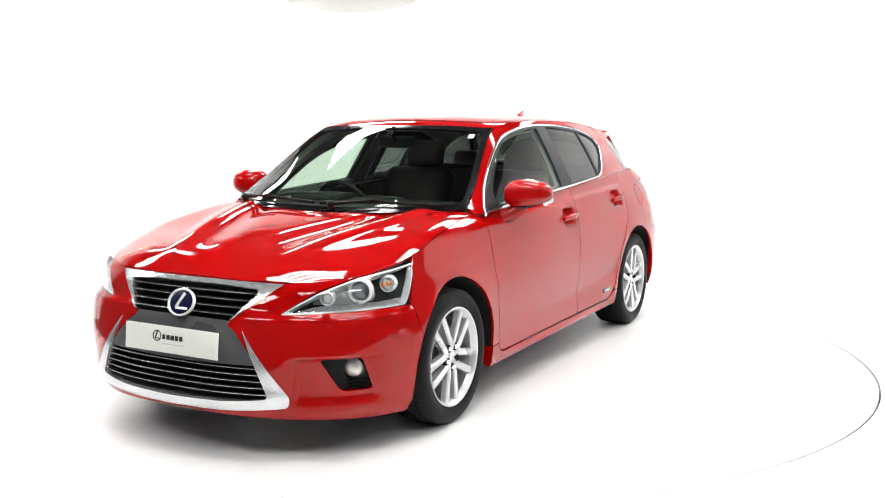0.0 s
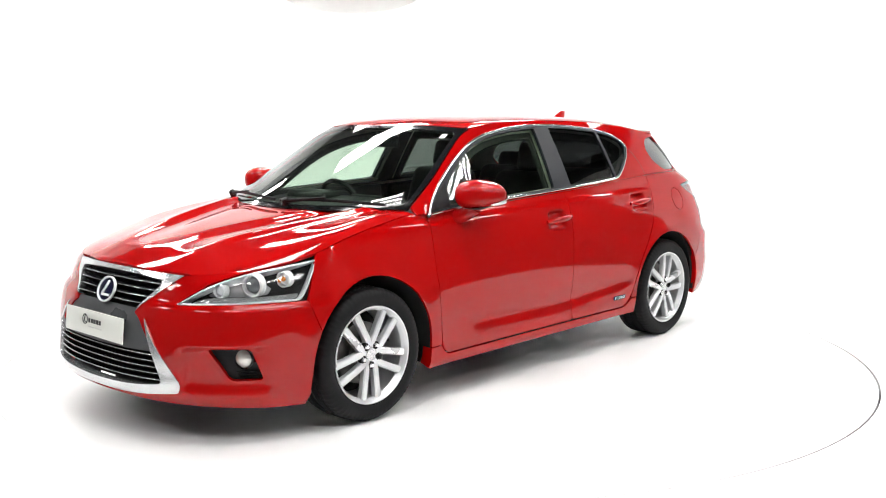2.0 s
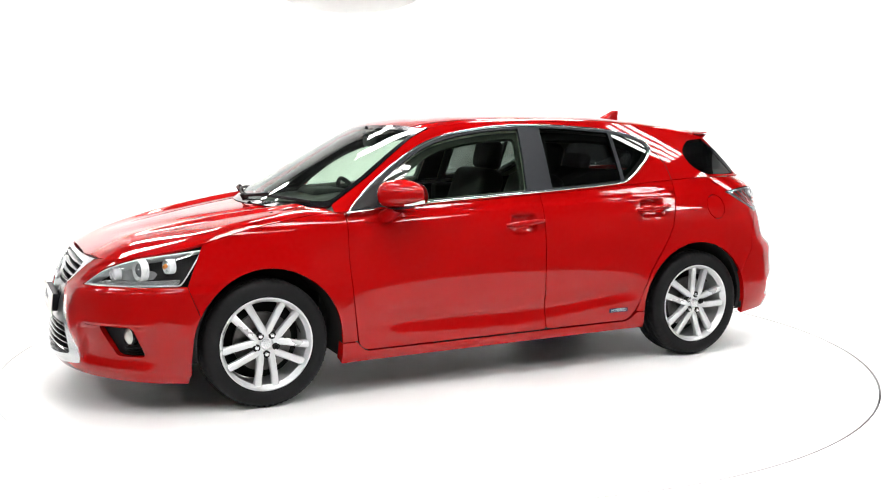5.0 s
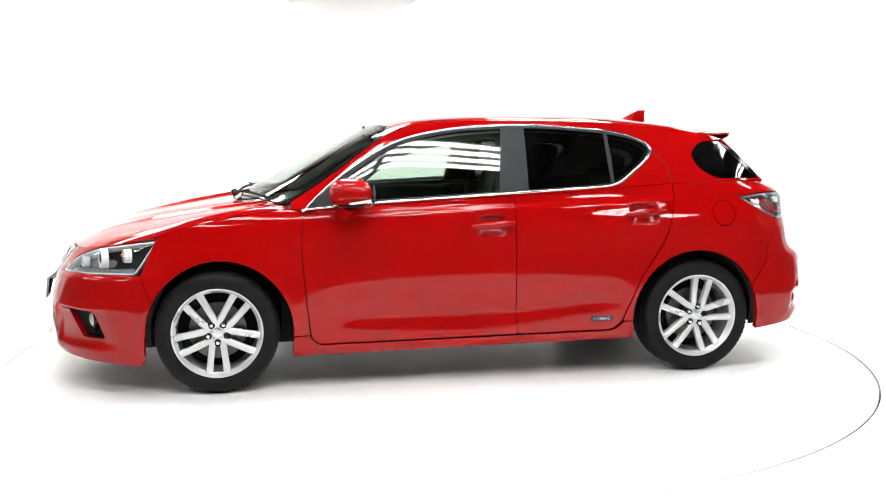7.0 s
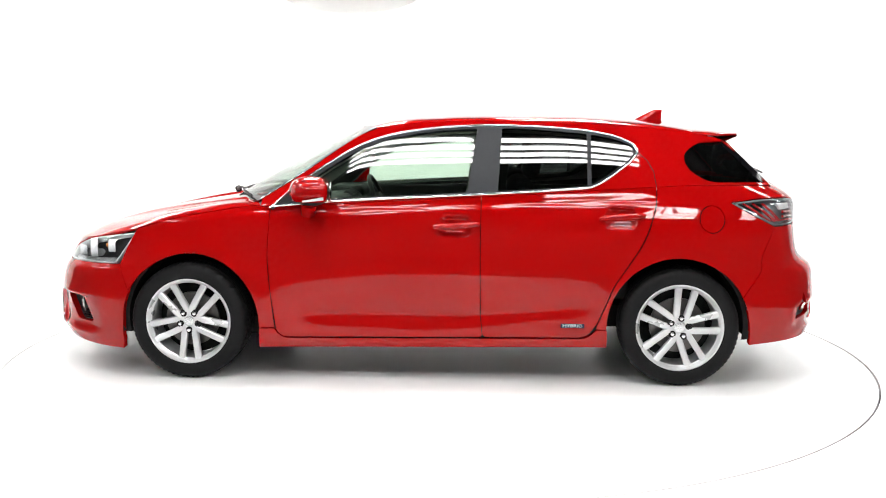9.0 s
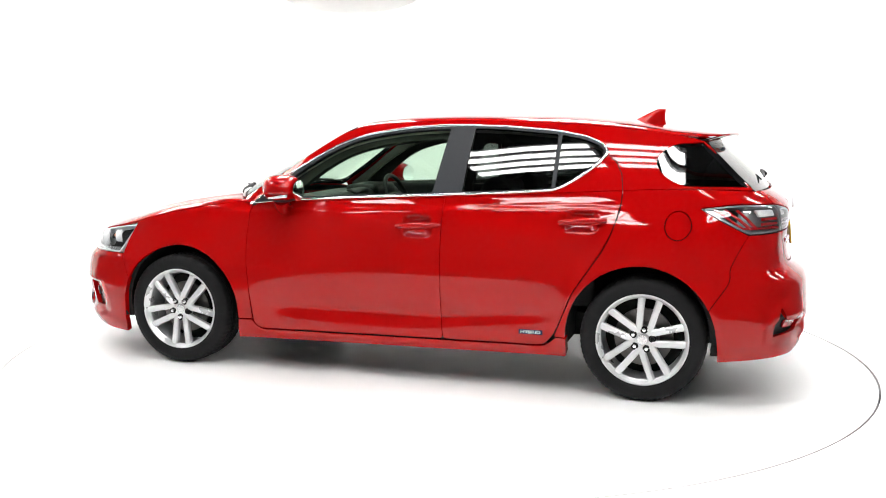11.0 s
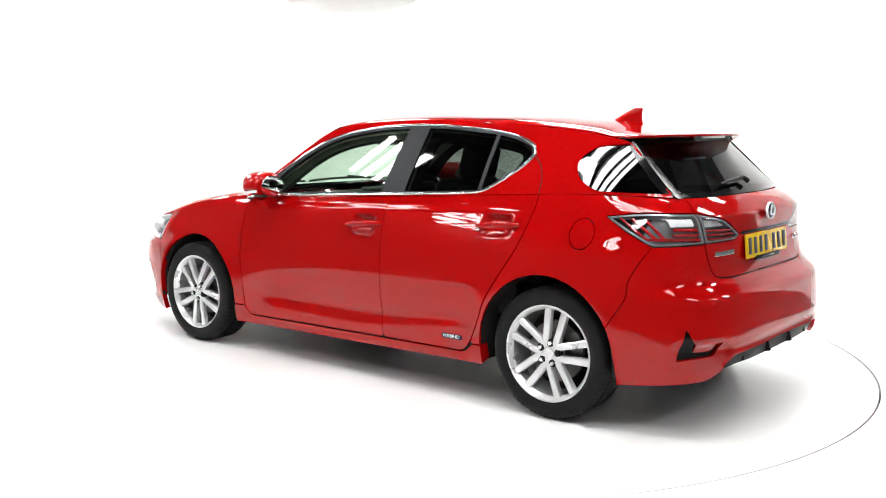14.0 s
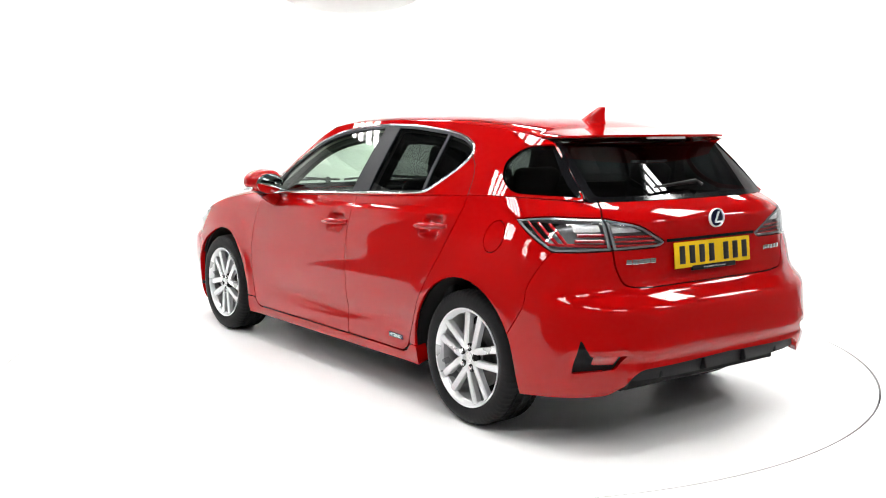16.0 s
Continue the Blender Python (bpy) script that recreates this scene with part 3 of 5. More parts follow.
def build_flanks():
    for s in (1, -1):
        sd = (s,)
        # front wing
        edge = side_points(ZTOP, np.linspace(1.58, 0.905, 14), -0.001)
        wing = outline([(0.835, 0.285), (0.918, 0.285)] + arc(ARCH_F, ARCH_RAD, 180, 26.2) +
                       [(*flank(1.664, 0.617), 0.0), (*flank(1.594, 0.777), 0.0)] + edge + [(0.868, 0.925), (0.866, 0.84, 0.2), (0.874, 0.686, 0.2), (0.852, 0.446, 0.2)], r=0.004)
        panel("front_wing", skin, [wing], M_RED, CAR, sides=sd)
        belt = side_points(ZTOP, np.linspace(0.863, -0.2575, 12), -0.004)
        fd = panel("front_door", skin, [outline(belt + [(-0.2545, 0.69, 0.2), (-0.2585, 0.36, 0.2), (-0.270, 0.247, 0.02), (0.79, 0.236, 0.07), (0.826, 0.264, 0.05), (0.8505, 0.446, 0.2), (0.8725, 0.686, 0.2), (0.8645, 0.84, 0.2)], r=0.004)],
                   M_RED, CAR, sides=sd, step=0.015)
        belt = side_points(ZTOP, np.linspace(-0.2595, -1.173, 10), -0.004)
        rd = panel("rear_door", skin, [outline(belt + [(-1.170, 0.959, 0.1), (-1.117, 0.782, 0.2), (-0.946, 0.526, 0.1), (-0.919, 0.451, 0.1), (-0.862, 0.314, 0.1), (-0.81, 0.253, 0.06), (-0.272, 0.248, 0.02), (-0.2605, 0.36, 0.2), (-0.2565, 0.69, 0.2)], r=0.004)],
                   M_RED, CAR, sides=sd, step=0.015)
        sill = outline([(0.921, 0.175), (0.918, 0.281), (0.838, 0.281), (0.82, 0.256, 0.04), (0.785, 0.229, 0.05), (-0.815, 0.246, 0.05), (-0.87, 0.296), (-0.922, 0.296), (-0.924, 0.20)], r=0.006)
        panel("side_sill", skin, [sill], M_RED, CAR, sides=sd, depth=0.06)
        quarter = [(-0.921, 0.30), (-0.867, 0.30), (-0.866, 0.314, 0.1), (-0.923, 0.451, 0.1), (-0.950, 0.526, 0.1), (-1.121, 0.782, 0.2), (-1.174, 0.959, 0.1)] + side_points(ZTOP, np.linspace(-1.176, -1.60, 8), -0.004)
        quarter += [(*tail(0.555, 1.043), 0.0), (-1.885, 0.986, 0.0), (-1.703, 0.988, 0.05), (-1.545, 0.965, 0.01), (-1.643, 0.903, 0.03), (-1.752, 0.842, 0.0), (*flank(-1.70, 0.62), 0.0)] + arc(ARCH_R, ARCH_RAD, 153.2, -2)
        hole = [(-1.452 + 0.063 * math.cos(a), 0.880 + 0.070 * math.sin(a)) for a in np.linspace(0, 2 * math.pi, 33)[:-1]]
        panel("rear_quarter_panel", skin, [outline(quarter, r=0.004), np.array(hole)], M_RED, CAR, sides=sd)
        if s > 0:
            panel("fuel_flap", skin, [np.array(hole)], M_RED, CAR, sides=sd, gap=0.0035)
        else:
            panel("plain_flap", skin, [np.array(hole)], M_RED, CAR, sides=sd, gap=-0.001)
        # near-black sheet added behind the panels, standing in for shade in the shut lines
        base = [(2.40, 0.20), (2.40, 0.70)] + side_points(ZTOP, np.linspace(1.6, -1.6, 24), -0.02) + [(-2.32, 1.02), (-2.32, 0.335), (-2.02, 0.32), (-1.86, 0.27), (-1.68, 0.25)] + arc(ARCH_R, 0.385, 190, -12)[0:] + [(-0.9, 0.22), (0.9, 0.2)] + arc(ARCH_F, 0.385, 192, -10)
        panel("gap_shade_shell", inner_skin, [outline(base, r=0.0, step=0.1)], M_DARK, CAR, sides=sd, step=0.08, depth=0)
        # cabin side: pillars and roof rail with the window openings
        rail = [(x, float(ZRAIL(x)) - 0.001, 0.0) for x in np.concatenate([np.linspace(0.92, 0.26, 14), np.linspace(0.2, -1.5, 18), np.linspace(-1.55, -1.79, 8)])]
        bl = [(x, float(ZTOP(x)) - 0.003, 0.0) for x in np.linspace(-1.79, 0.92, 24)]
        panel("pillar_panel", cabin_side, [outline(rail + bl, r=0.0), DLO, QGLASS], M_RED, CAR, sides=sd, gap=0.0008)
        line = shrink(DLO, 0.006)
        part("window_trim", raised_bar(cabin_side, [tuple(p) for p in line] + [tuple(line[0])], 0.0135, 0.004, 0.011, sd), M_CHROME, CAR, "bright chrome window surround", angle=80)
        panel("window_seal", cabin_side, [shrink(DLO, 0.012), FRONT_GLASS, REAR_GLASS, VENT_GLASS], M_PILLAR, CAR, "satin black window frame and pillar", sides=sd, lift=0.002, gap=0, depth=0.02, step=0.03)
        panel("front_side_window", cabin_side, [FRONT_GLASS], G_CLEAR, fd, "clear side window", sides=sd, lift=-0.004, gap=-0.001, depth=0, step=0.04)
        panel("rear_side_window", cabin_side, [REAR_GLASS], G_TINT, rd, "dark tinted side window", sides=sd, lift=-0.004, gap=-0.001, depth=0, step=0.04)
        panel("vent_window", cabin_side, [VENT_GLASS], G_TINT, rd, "dark tinted side window", sides=sd, lift=-0.004, gap=-0.001, depth=0, step=0.04)
        panel("quarter_window", quarter_side, [QGLASS], G_DARK, CAR, "dark tinted rear quarter window", sides=sd, lift=-0.001, gap=0.001, depth=0.01, step=0.04)
        xs = np.linspace(-1.545, -1.792, 9)
        cover = [(x, float(ZRAIL(x)) + 0.002) for x in xs] + [(x + 0.034, float(ZRAIL(x)) - 0.006) for x in xs[::-1] if x < -1.56]
        cover = [(x, max(z, float(ZTOP(x)) + 0.004)) for x, z in cover]
        panel("rear_pillar_cover", quarter_side, [np.array(cover)], M_GLOSSBLACK, CAR, "gloss black rear pillar cover", sides=sd, lift=0.002, gap=0, depth=0.004, step=0.03)
        seam = [(-1.09, 1.215), (-1.134, 1.178), (-1.165, 1.12), (-1.176, 1.04)]
        seam = seam + [(x + 0.004, z - 0.002) for x, z in seam[::-1]]
        panel("door_seam", cabin_side, [np.array(seam)], M_DARK, rd, sides=sd, lift=0.0006, gap=0, depth=0, step=0.05)
        build_handle(fd, -0.125, 0.838, s)
        build_handle(rd, -0.985, 0.888, s)


DLO = outline([(0.868, 0.918, 0.01), (0.529, 0.949, 0.1), (0.23, 0.966, 0.1), (-0.261, 0.992, 0.1), (-0.663, 1.015, 0.1), (-0.841, 1.030, 0.06), (-0.914, 1.068, 0.04), (-1.043, 1.160, 0.05), (-1.092, 1.222, 0.035),
               (-1.068, 1.267, 0.04), (-0.978, 1.308, 0.08), (-0.825, 1.338, 0.1), (-0.521, 1.360, 0.1), (-0.279, 1.364, 0.1), (-0.006, 1.350, 0.1), (0.236, 1.311, 0.1), (0.386, 1.263, 0.1), (0.538, 1.178, 0.1), (0.721, 1.055, 0.1)], step=0.025)
FRONT_GLASS = outline([(0.70, 0.955, 0.01), (0.529, 0.967), (0.23, 0.984), (-0.185, 1.006), (-0.232, 1.338), (-0.006, 1.326, 0.1), (0.226, 1.288, 0.1), (0.366, 1.242, 0.1), (0.515, 1.16, 0.1), (0.645, 1.07, 0.05)], r=0.015, step=0.03)
REAR_GLASS = outline([(-0.345, 1.013), (-0.663, 1.031), (-0.815, 1.040), (-0.82, 1.314), (-0.521, 1.338, 0.1), (-0.365, 1.342)], r=0.012, step=0.03)
VENT_GLASS = outline([(-0.836, 1.044), (-0.903, 1.08, 0.03), (-1.03, 1.17, 0.05), (-1.068, 1.222, 0.03), (-1.05, 1.255, 0.04), (-0.968, 1.288, 0.05), (-0.84, 1.311)], r=0.01, step=0.03)
QGLASS = outline([(-1.318, 1.200, 0.04), (-1.396, 1.268, 0.05), (-1.545, 1.281, 0.005), (-1.612, 1.220, 0.03), (-1.712, 1.120, 0.05), (-1.772, 1.062, 0.005), (-1.70, 1.064, 0.01), (-1.45, 1.066, 0.05), (-1.35, 1.125, 0.06)], step=0.025)


def build_handle(door, x, z, s):
    bm = bmesh.new()
    path, rad = [], []
    for k in range(13):
        t = k / 12
        xx = x + 0.112 - 0.236 * t
        zz = z - 0.008 + 0.016 * t
        y = float(half_width(np.array(x), np.array(zz))) + 0.033 + 0.024 * math.sin(math.pi * min(1, 0.04 + t * 0.93)) ** 0.5 - 0.004 * t
        path.append((xx, y * s, zz))
        rad.append(0.004 + 0.011 * math.sin(math.pi * (0.06 + 0.88 * t)) ** 0.5)
    sweep(bm, path, rad, n=12, flat=1.15)
    part("door_handle", bm, M_RED, door)


def build_top():
    ys = np.linspace(-1, 1, 17)
    front = [(float(0.415 - 0.085 * t * t), 0.565 * t, 0.0) for t in ys]
    rear = [(-1.50 + 0.03 * t * t, 0.56 * t, 0.0) for t in ys[::-1]]
    left = [(x, float(YRAIL(x)), 0.0) for x in np.linspace(0.28, -1.42, 16)]
    right = [(x, -float(YRAIL(x)), 0.0) for x in np.linspace(-1.42, 0.28, 16)]
    front = [(x, min(0.55, max(-0.55, y)), 0.0) for x, y, _ in front]
    panel("roof", roof_top, [outline(front + left + rear + right, r=0.0)], M_RED, CAR, gap=0.001, step=0.03)
    # bonnet
    xs = np.linspace(2.052, 0.925, 26)
    le = [(x, float(top_y(x)) - 0.001, 0.0) for x in xs]
    back = [(1.215 - 0.285 * (t * t), 0.705 * t, 0.0) for t in np.linspace(0.98, -0.98, 17)]
    ri = [(x, -y, 0.0) for x, y, _ in le[::-1]]
    panel("bonnet", hood_top, [outline(le + back + ri, r=0.0)], M_RED, CAR, gap=0.001, step=0.022)
    # windscreen with its black border
    zs = np.linspace(0.955, 1.345, 16)
    edge = [(float(YRAIL(EDGE_X(z))) - 0.004, z, 0.0) for z in zs]
    whole = outline([(-0.70, 0.95, 0.0), (-0.35, 0.935, 0.0), (0.35, 0.935, 0.0), (0.70, 0.95, 0.0)] + edge + [(0.3, 1.355, 0.0), (-0.3, 1.355, 0.0)] + [(-y, z, 0.0) for y, z, _ in edge[::-1]], r=0.0)
    inner = outline([(0.680, 0.978, 0.03), (0.533, 1.318, 0.04), (0.25, 1.338, 0.1), (-0.25, 1.338, 0.1), (-0.533, 1.318, 0.04), (-0.680, 0.978, 0.03), (-0.3, 0.957, 0.1), (0.3, 0.957, 0.1)], step=0.03)
    panel("windscreen_border", windscreen_xyz, [whole, inner], M_GLOSSBLACK, CAR, "black windscreen edge band", gap=0.001, step=0.03)
    panel("windscreen", windscreen_xyz, [inner], G_CLEAR, CAR, "clear windscreen", gap=-0.002, lift=0.0, depth=0, step=0.04)
    # rear screen
    whole = outline([(0.60, 1.043, 0.02), (0.553, 1.285, 0.0), (-0.553, 1.285, 0.0), (-0.60, 1.043, 0.02)], r=0.0)
    inner = outline([(0.552, 1.062), (0.515, 1.275), (-0.515, 1.275), (-0.552, 1.062)], r=0.03)
    rg = panel("rear_screen_border", rear_glass_xyz, [whole, inner], M_GLOSSBLACK, CAR, "black rear screen edge band", gap=0.0)
    panel("rear_screen", rear_glass_xyz, [inner], G_DARK, CAR, "dark tinted rear screen", gap=-0.001, depth=0)


def full(pts, centre):
    """A half outline that starts and ends on the middle of nose or tail, closed by its mirror image."""
    return list(pts) + [(2 * centre - p[0], *p[1:]) for p in pts[::-1] if abs(p[0] - centre) > 1e-6]


def build_nose():
    bottom = [(*nose(y, 0.190 - 0.02 * (y / 0.62) ** 2), 0.0) for y in np.linspace(0.0, 0.62, 8)]
    seam = [(*flank(1.664, 0.6155), 0.0)]
    low = [(*flank(1.80, 0.155), 0.0), (*flank(1.668, 0.152), 0.0), (*flank(1.656, 0.20), 0.0)]
    archp = arc(ARCH_F, ARCH_RAD, 2, 26, 6)
    lampl = [(1.878, 0.6145, 0.1), (2.109, 0.6025, 0.0)]
    up = [(2.009, 0.696, 0.01), (1.896, 0.7435, 0.0), (*nose(0.52, 0.728), 0.0), (*nose(0.45, 0.7185), 0.0), (*nose(0.425, 0.70), 0.0), (*nose(0.27, 0.575), 0.02), (*nose(0.25, 0.553), 0.01), (*nose(0.29, 0.535), 0.02), (*nose(0.40, 0.42), 0.1), (*nose(0.53, 0.265), 0.02), (*nose(0.525, 0.235), 0.02), (*nose(0.3, 0.205), 0.1), (*nose(0.0, 0.20), 0.0)]
    poly = outline(full(bottom + low + archp + seam + lampl + up, 2.45), r=0.004)
    fog = outline([nose(0.64, 0.43), (*by_xy(1.915, 0.76, 0.425),), (*by_xy(1.865, 0.79, 0.285),), nose(0.70, 0.288)], r=0.02)
    other = np.stack([4.9 - fog[:, 0], fog[:, 1]], 1)
    panel("front_bumper", skin, [poly, fog, other], M_RED, CAR, gap=0.0008, step=0.022, depth=0.03)


def build_tail():
    gate = [(*tail(y, 1.043), 0.0) for y in np.linspace(0, 0.55, 6)] + [(-1.888, 0.986, 0.0), (-2.003, 0.957, 0.04), (-2.124, 0.874, 0.01), (-2.10, 0.852, 0.01), (-1.941, 0.849, 0.0), (-1.965, 0.76, 0.05), (-1.988, 0.70, 0.03)] + [(*tail(y, 0.69), 0.0) for y in (0.4, 0.2, 0.0)]
    panel("tailgate", skin, [outline(full(gate, -2.35), r=0.004)], M_RED, CAR, gap=0.0015)
    bump = [(*tail(0.0, 0.688), 0.0), (*tail(0.4, 0.687), 0.0), (-1.986, 0.697, 0.03), (-1.963, 0.76, 0.05), (-1.938, 0.848, 0.0), (-1.752, 0.841, 0.0), (*flank(-1.701, 0.62), 0.0), *arc(ARCH_R, ARCH_RAD, 153.4, 172, 5), (*flank(-1.66, 0.225), 0.0), (*by_xy(-1.90, 0.78, 0.248), 0.05), (*tail(0.66, 0.262), 0.02), (*tail(0.60, 0.30), 0.01), (*tail(0.54, 0.365), 0.03), (*tail(0.0, 0.375), 0.0)]
    ref = outline([by_xy(-1.93, 0.745, 0.50), by_xy(-1.96, 0.72, 0.43), by_xy(-2.045, 0.597, 0.43), by_xy(-2.02, 0.64, 0.375), by_xy(-1.91, 0.78, 0.355)], r=0.008)
    other = np.stack([-4.7 - ref[:, 0], ref[:, 1]], 1)
    panel("rear_bumper", skin, [outline(full(bump, -2.35), r=0.004), ref, other], M_RED, CAR, gap=0.0012, depth=0.03)


def wheel():
    w = new("wheel")
    w["label"] = "silver five twin-spoke alloy wheel with black tyre"
    bm = bmesh.new()
    lathe(bm, [(0.215, -0.10), (0.225, -0.108), (0.27, -0.112), (0.295, -0.105), (0.3085, -0.088), (0.312, -0.055), (0.306, -0.053), (0.306, -0.045), (0.3125, -0.043), (0.3125, -0.006), (0.307, -0.004), (0.307, 0.004), (0.3125, 0.006), (0.3125, 0.043), (0.306, 0.045), (0.306, 0.053), (0.312, 0.055), (0.3085, 0.088), (0.295, 0.105), (0.27, 0.112), (0.24, 0.106), (0.228, 0.098), (0.223, 0.092)], n=210)
    for v in bm.verts:
        # sipes across the shoulders and three grooves round the tread
        r, k = math.hypot(v.co.x, v.co.y), round(math.atan2(v.co.y, v.co.x) / (2 * math.pi) * 210)
        if r > 0.290 and abs(v.co.z) > 0.04 and k % 3 == 0:
            f = (r - 0.0035) / r
            v.co.x, v.co.y = v.co.x * f, v.co.y * f
    part("tyre", bm, M_TYRE, w, "black tyre")
    bm = bmesh.new()
    lathe(bm, [(0.205, -0.1), (0.20, 0.0), (0.205, 0.075), (0.214, 0.085), (0.223, 0.094), (0.229, 0.100), (0.2285, 0.104), (0.222, 0.103), (0.215, 0.094), (0.209, 0.085)], n=96)
    for k in range(5):
        for d in (-1, 1):
            a = radians(72 * k)
            for_r = [(0.036, 0.088, 0.017, 0.022), (0.075, 0.092, 0.0165, 0.029), (0.15, 0.092, 0.0165, 0.038), (0.213, 0.090, 0.0185, 0.045)]
            rows = []
            for r, h, hw, off in for_r:
                c = off * d
                rows.append([(r, c - hw, h - 0.03), (r, c - hw, h - 0.005), (r, c - hw * 0.6, h), (r, c + hw * 0.6, h), (r, c + hw, h - 0.005), (r, c + hw, h - 0.03)])
            vr = [[bm.verts.new((x * math.cos(a) - y * math.sin(a), x * math.sin(a) + y * math.cos(a), z)) for x, y, z in row] for row in rows]
            for p, q in zip(vr, vr[1:]):
                for j in range(5):
                    bm.faces.new((p[j], p[j + 1], q[j + 1], q[j]))
    lathe(bm, [(0.062, 0.05), (0.064, 0.078), (0.058, 0.086), (0.036, 0.088), (0.032, 0.083), (0, 0.083)], n=40)
    part("rim", bm, M_ALLOY, w, "silver alloy rim", angle=30)
    bm = bmesh.new()
    lathe(bm, [(0.026, 0.08), (0.025, 0.0875), (0, 0.089)], n=24)
    part("centre_cap", bm, M_SATIN, w)
    for k in range(5):
        a = radians(72 * k)
        # Near-black disc on the hub paints the shade of the nut's recess.
        bm = bmesh.new()
        lathe(bm, [(0.0185, 0.07), (0.0185, 0.0892), (0, 0.0896)], n=20, m=pose(0.050 * math.cos(a), 0.050 * math.sin(a), 0))
        part("nut_recess_shade", bm, M_DARK, w)
        bm = bmesh.new()
        lathe(bm, [(0.0125, 0.07), (0.0125, 0.092), (0.009, 0.099), (0, 0.100)], n=6, m=pose(0.050 * math.cos(a), 0.050 * math.sin(a), 0))
        part("wheel_nut", bm, M_CHROME if k else M_BLACK, w)
    bm = bmesh.new()
    lathe(bm, [(0, 0.0), (0.145, 0.0), (0.145, 0.02), (0.08, 0.022), (0.075, 0.05), (0, 0.05)], n=48)
    part("brake_disc", bm, M_DISC, w)
    bm = bmesh.new()
    lathe(bm, [(0, -0.06), (0.20, -0.06)], n=48)
    part("brake_shield", bm, M_DARK, w)
    return w


def build_wheels():
    first = wheel()
    first.parent = CAR
    spots = [(1.3, 1, 162), (-1.3, 1, 188), (1.3, -1, 20), (-1.3, -1, 50)]
    for i, (x, s, a) in enumerate(spots):
        m = pose(x, 0.748 * s, 0.3125, -90 * s, 0, 0) @ pose(0, 0, 0, 0, 0, a)
        if i:
            copy_thing(first, m)
        else:
            first.matrix_basis = m
        bm = bmesh.new()
        c = ARCH_F if x > 0 else ARCH_R
        n = 24
        rows = []
        for y in (0.50, 0.845):
            rows.append([bm.verts.new((c[0] + 0.372 * math.cos(t), y * s, c[1] + 0.372 * math.sin(t))) for t in np.linspace(radians(-9), radians(189), n)])
        for k in range(n - 1):
            bm.faces.new((rows[0][k], rows[0][k + 1], rows[1][k + 1], rows[1][k]))
        bm.faces.new(rows[0])
        part("wheel_arch_liner", bm, M_DARK, CAR)


build_flanks()
build_top()
build_nose()
build_tail()
build_wheels()


# ---------------------------------------------------------------- lamps, grille and trim
def front_half(pts, r=0.01, step=0.025):
    """A mirrored outline on the nose from the (y, z) pairs of its one half."""
    return outline(full([(*nose(p[0], p[1]), p[2] if len(p) > 2 else r) for p in pts], 2.45), r=r, step=step)


def text_mesh(words, size, depth, m, mat, name, parent):
    cu = bpy.data.curves.new(name, "FONT")
    cu.body, cu.size, cu.extrude, cu.align_x, cu.align_y = words, size, depth, "CENTER", "CENTER"
    tmp = bpy.data.objects.new(name, cu)
    scene.collection.objects.link(tmp)
    me = bpy.data.meshes.new_from_object(tmp.evaluated_get(bpy.context.evaluated_depsgraph_get()))
    bpy.data.objects.remove(tmp)
    me.transform(m)
    return link(name, me, mat, parent)


def plaque(name, mat, parent, size, m, label="", bevel=0.003):
    bm = bmesh.new()
    box_into(bm, (0, 0, 0), size, bevel=min(bevel, min(size) * 0.3))
    bmesh.ops.transform(bm, matrix=m, verts=bm.verts[:])
    return part(name, bm, mat, parent, label)


def emblem(parent, m, r):
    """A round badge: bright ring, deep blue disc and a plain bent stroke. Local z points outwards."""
    bm = bmesh.new()
    lathe(bm, [(r * 0.84, 0.0), (r * 0.86, 0.008), (r * 0.92, 0.011), (r * 0.99, 0.008), (r, 0.0)], n=48, m=m @ Matrix.Diagonal((1.12, 0.92, 1, 1)))
    ring = part("badge_ring", bm, M_CLEARHOUSE, parent, "round chrome badge with a blue centre")
    bm = bmesh.new()
    lathe(bm, [(r * 0.87, 0.003), (r * 0.5, 0.006), (0, 0.007)], n=40, m=m @ Matrix.Diagonal((1.12, 0.92, 1, 1)))
    part("badge_disc", bm, M_BLUE, ring, "deep blue badge disc")
    bm = bmesh.new()
    box_into(bm, (-0.05 * r, 0.12 * r, 0.009), (0.17 * r, 1.05 * r, 0.006), m=pose(0, 0, 0, 0, 0, -28), bevel=0.001)
    box_into(bm, (0.16 * r, -0.40 * r, 0.009), (0.95 * r, 0.17 * r, 0.006), bevel=0.001)
    bmesh.ops.transform(bm, matrix=m, verts=bm.verts[:])
    part("badge_stroke", bm, M_CLEARHOUSE, ring)


HEADLAMP = outline([(2.107, 0.604, 0.01), (2.006, 0.692, 0.05), (1.892, 0.740, 0.05), (1.765, 0.762, 0.05), (1.600, 0.782, 0.006), (1.655, 0.653, 0.04), (1.674, 0.618, 0.015), (1.878, 0.615, 0.1)], step=0.025)


def skin_at(p, z, lift=0.0, s=1):
    P = skin(np.array([p]), np.array([z]))[0]
    n = np.array([P[0] - 1.2, P[1] * 0.8, 0.0]) if p > 0 else np.array([P[0] + 1.2, P[1] * 0.8, 0.0])
    n /= np.linalg.norm(n)
    q = P + n * lift
    return Vector((q[0], q[1] * s, q[2]))


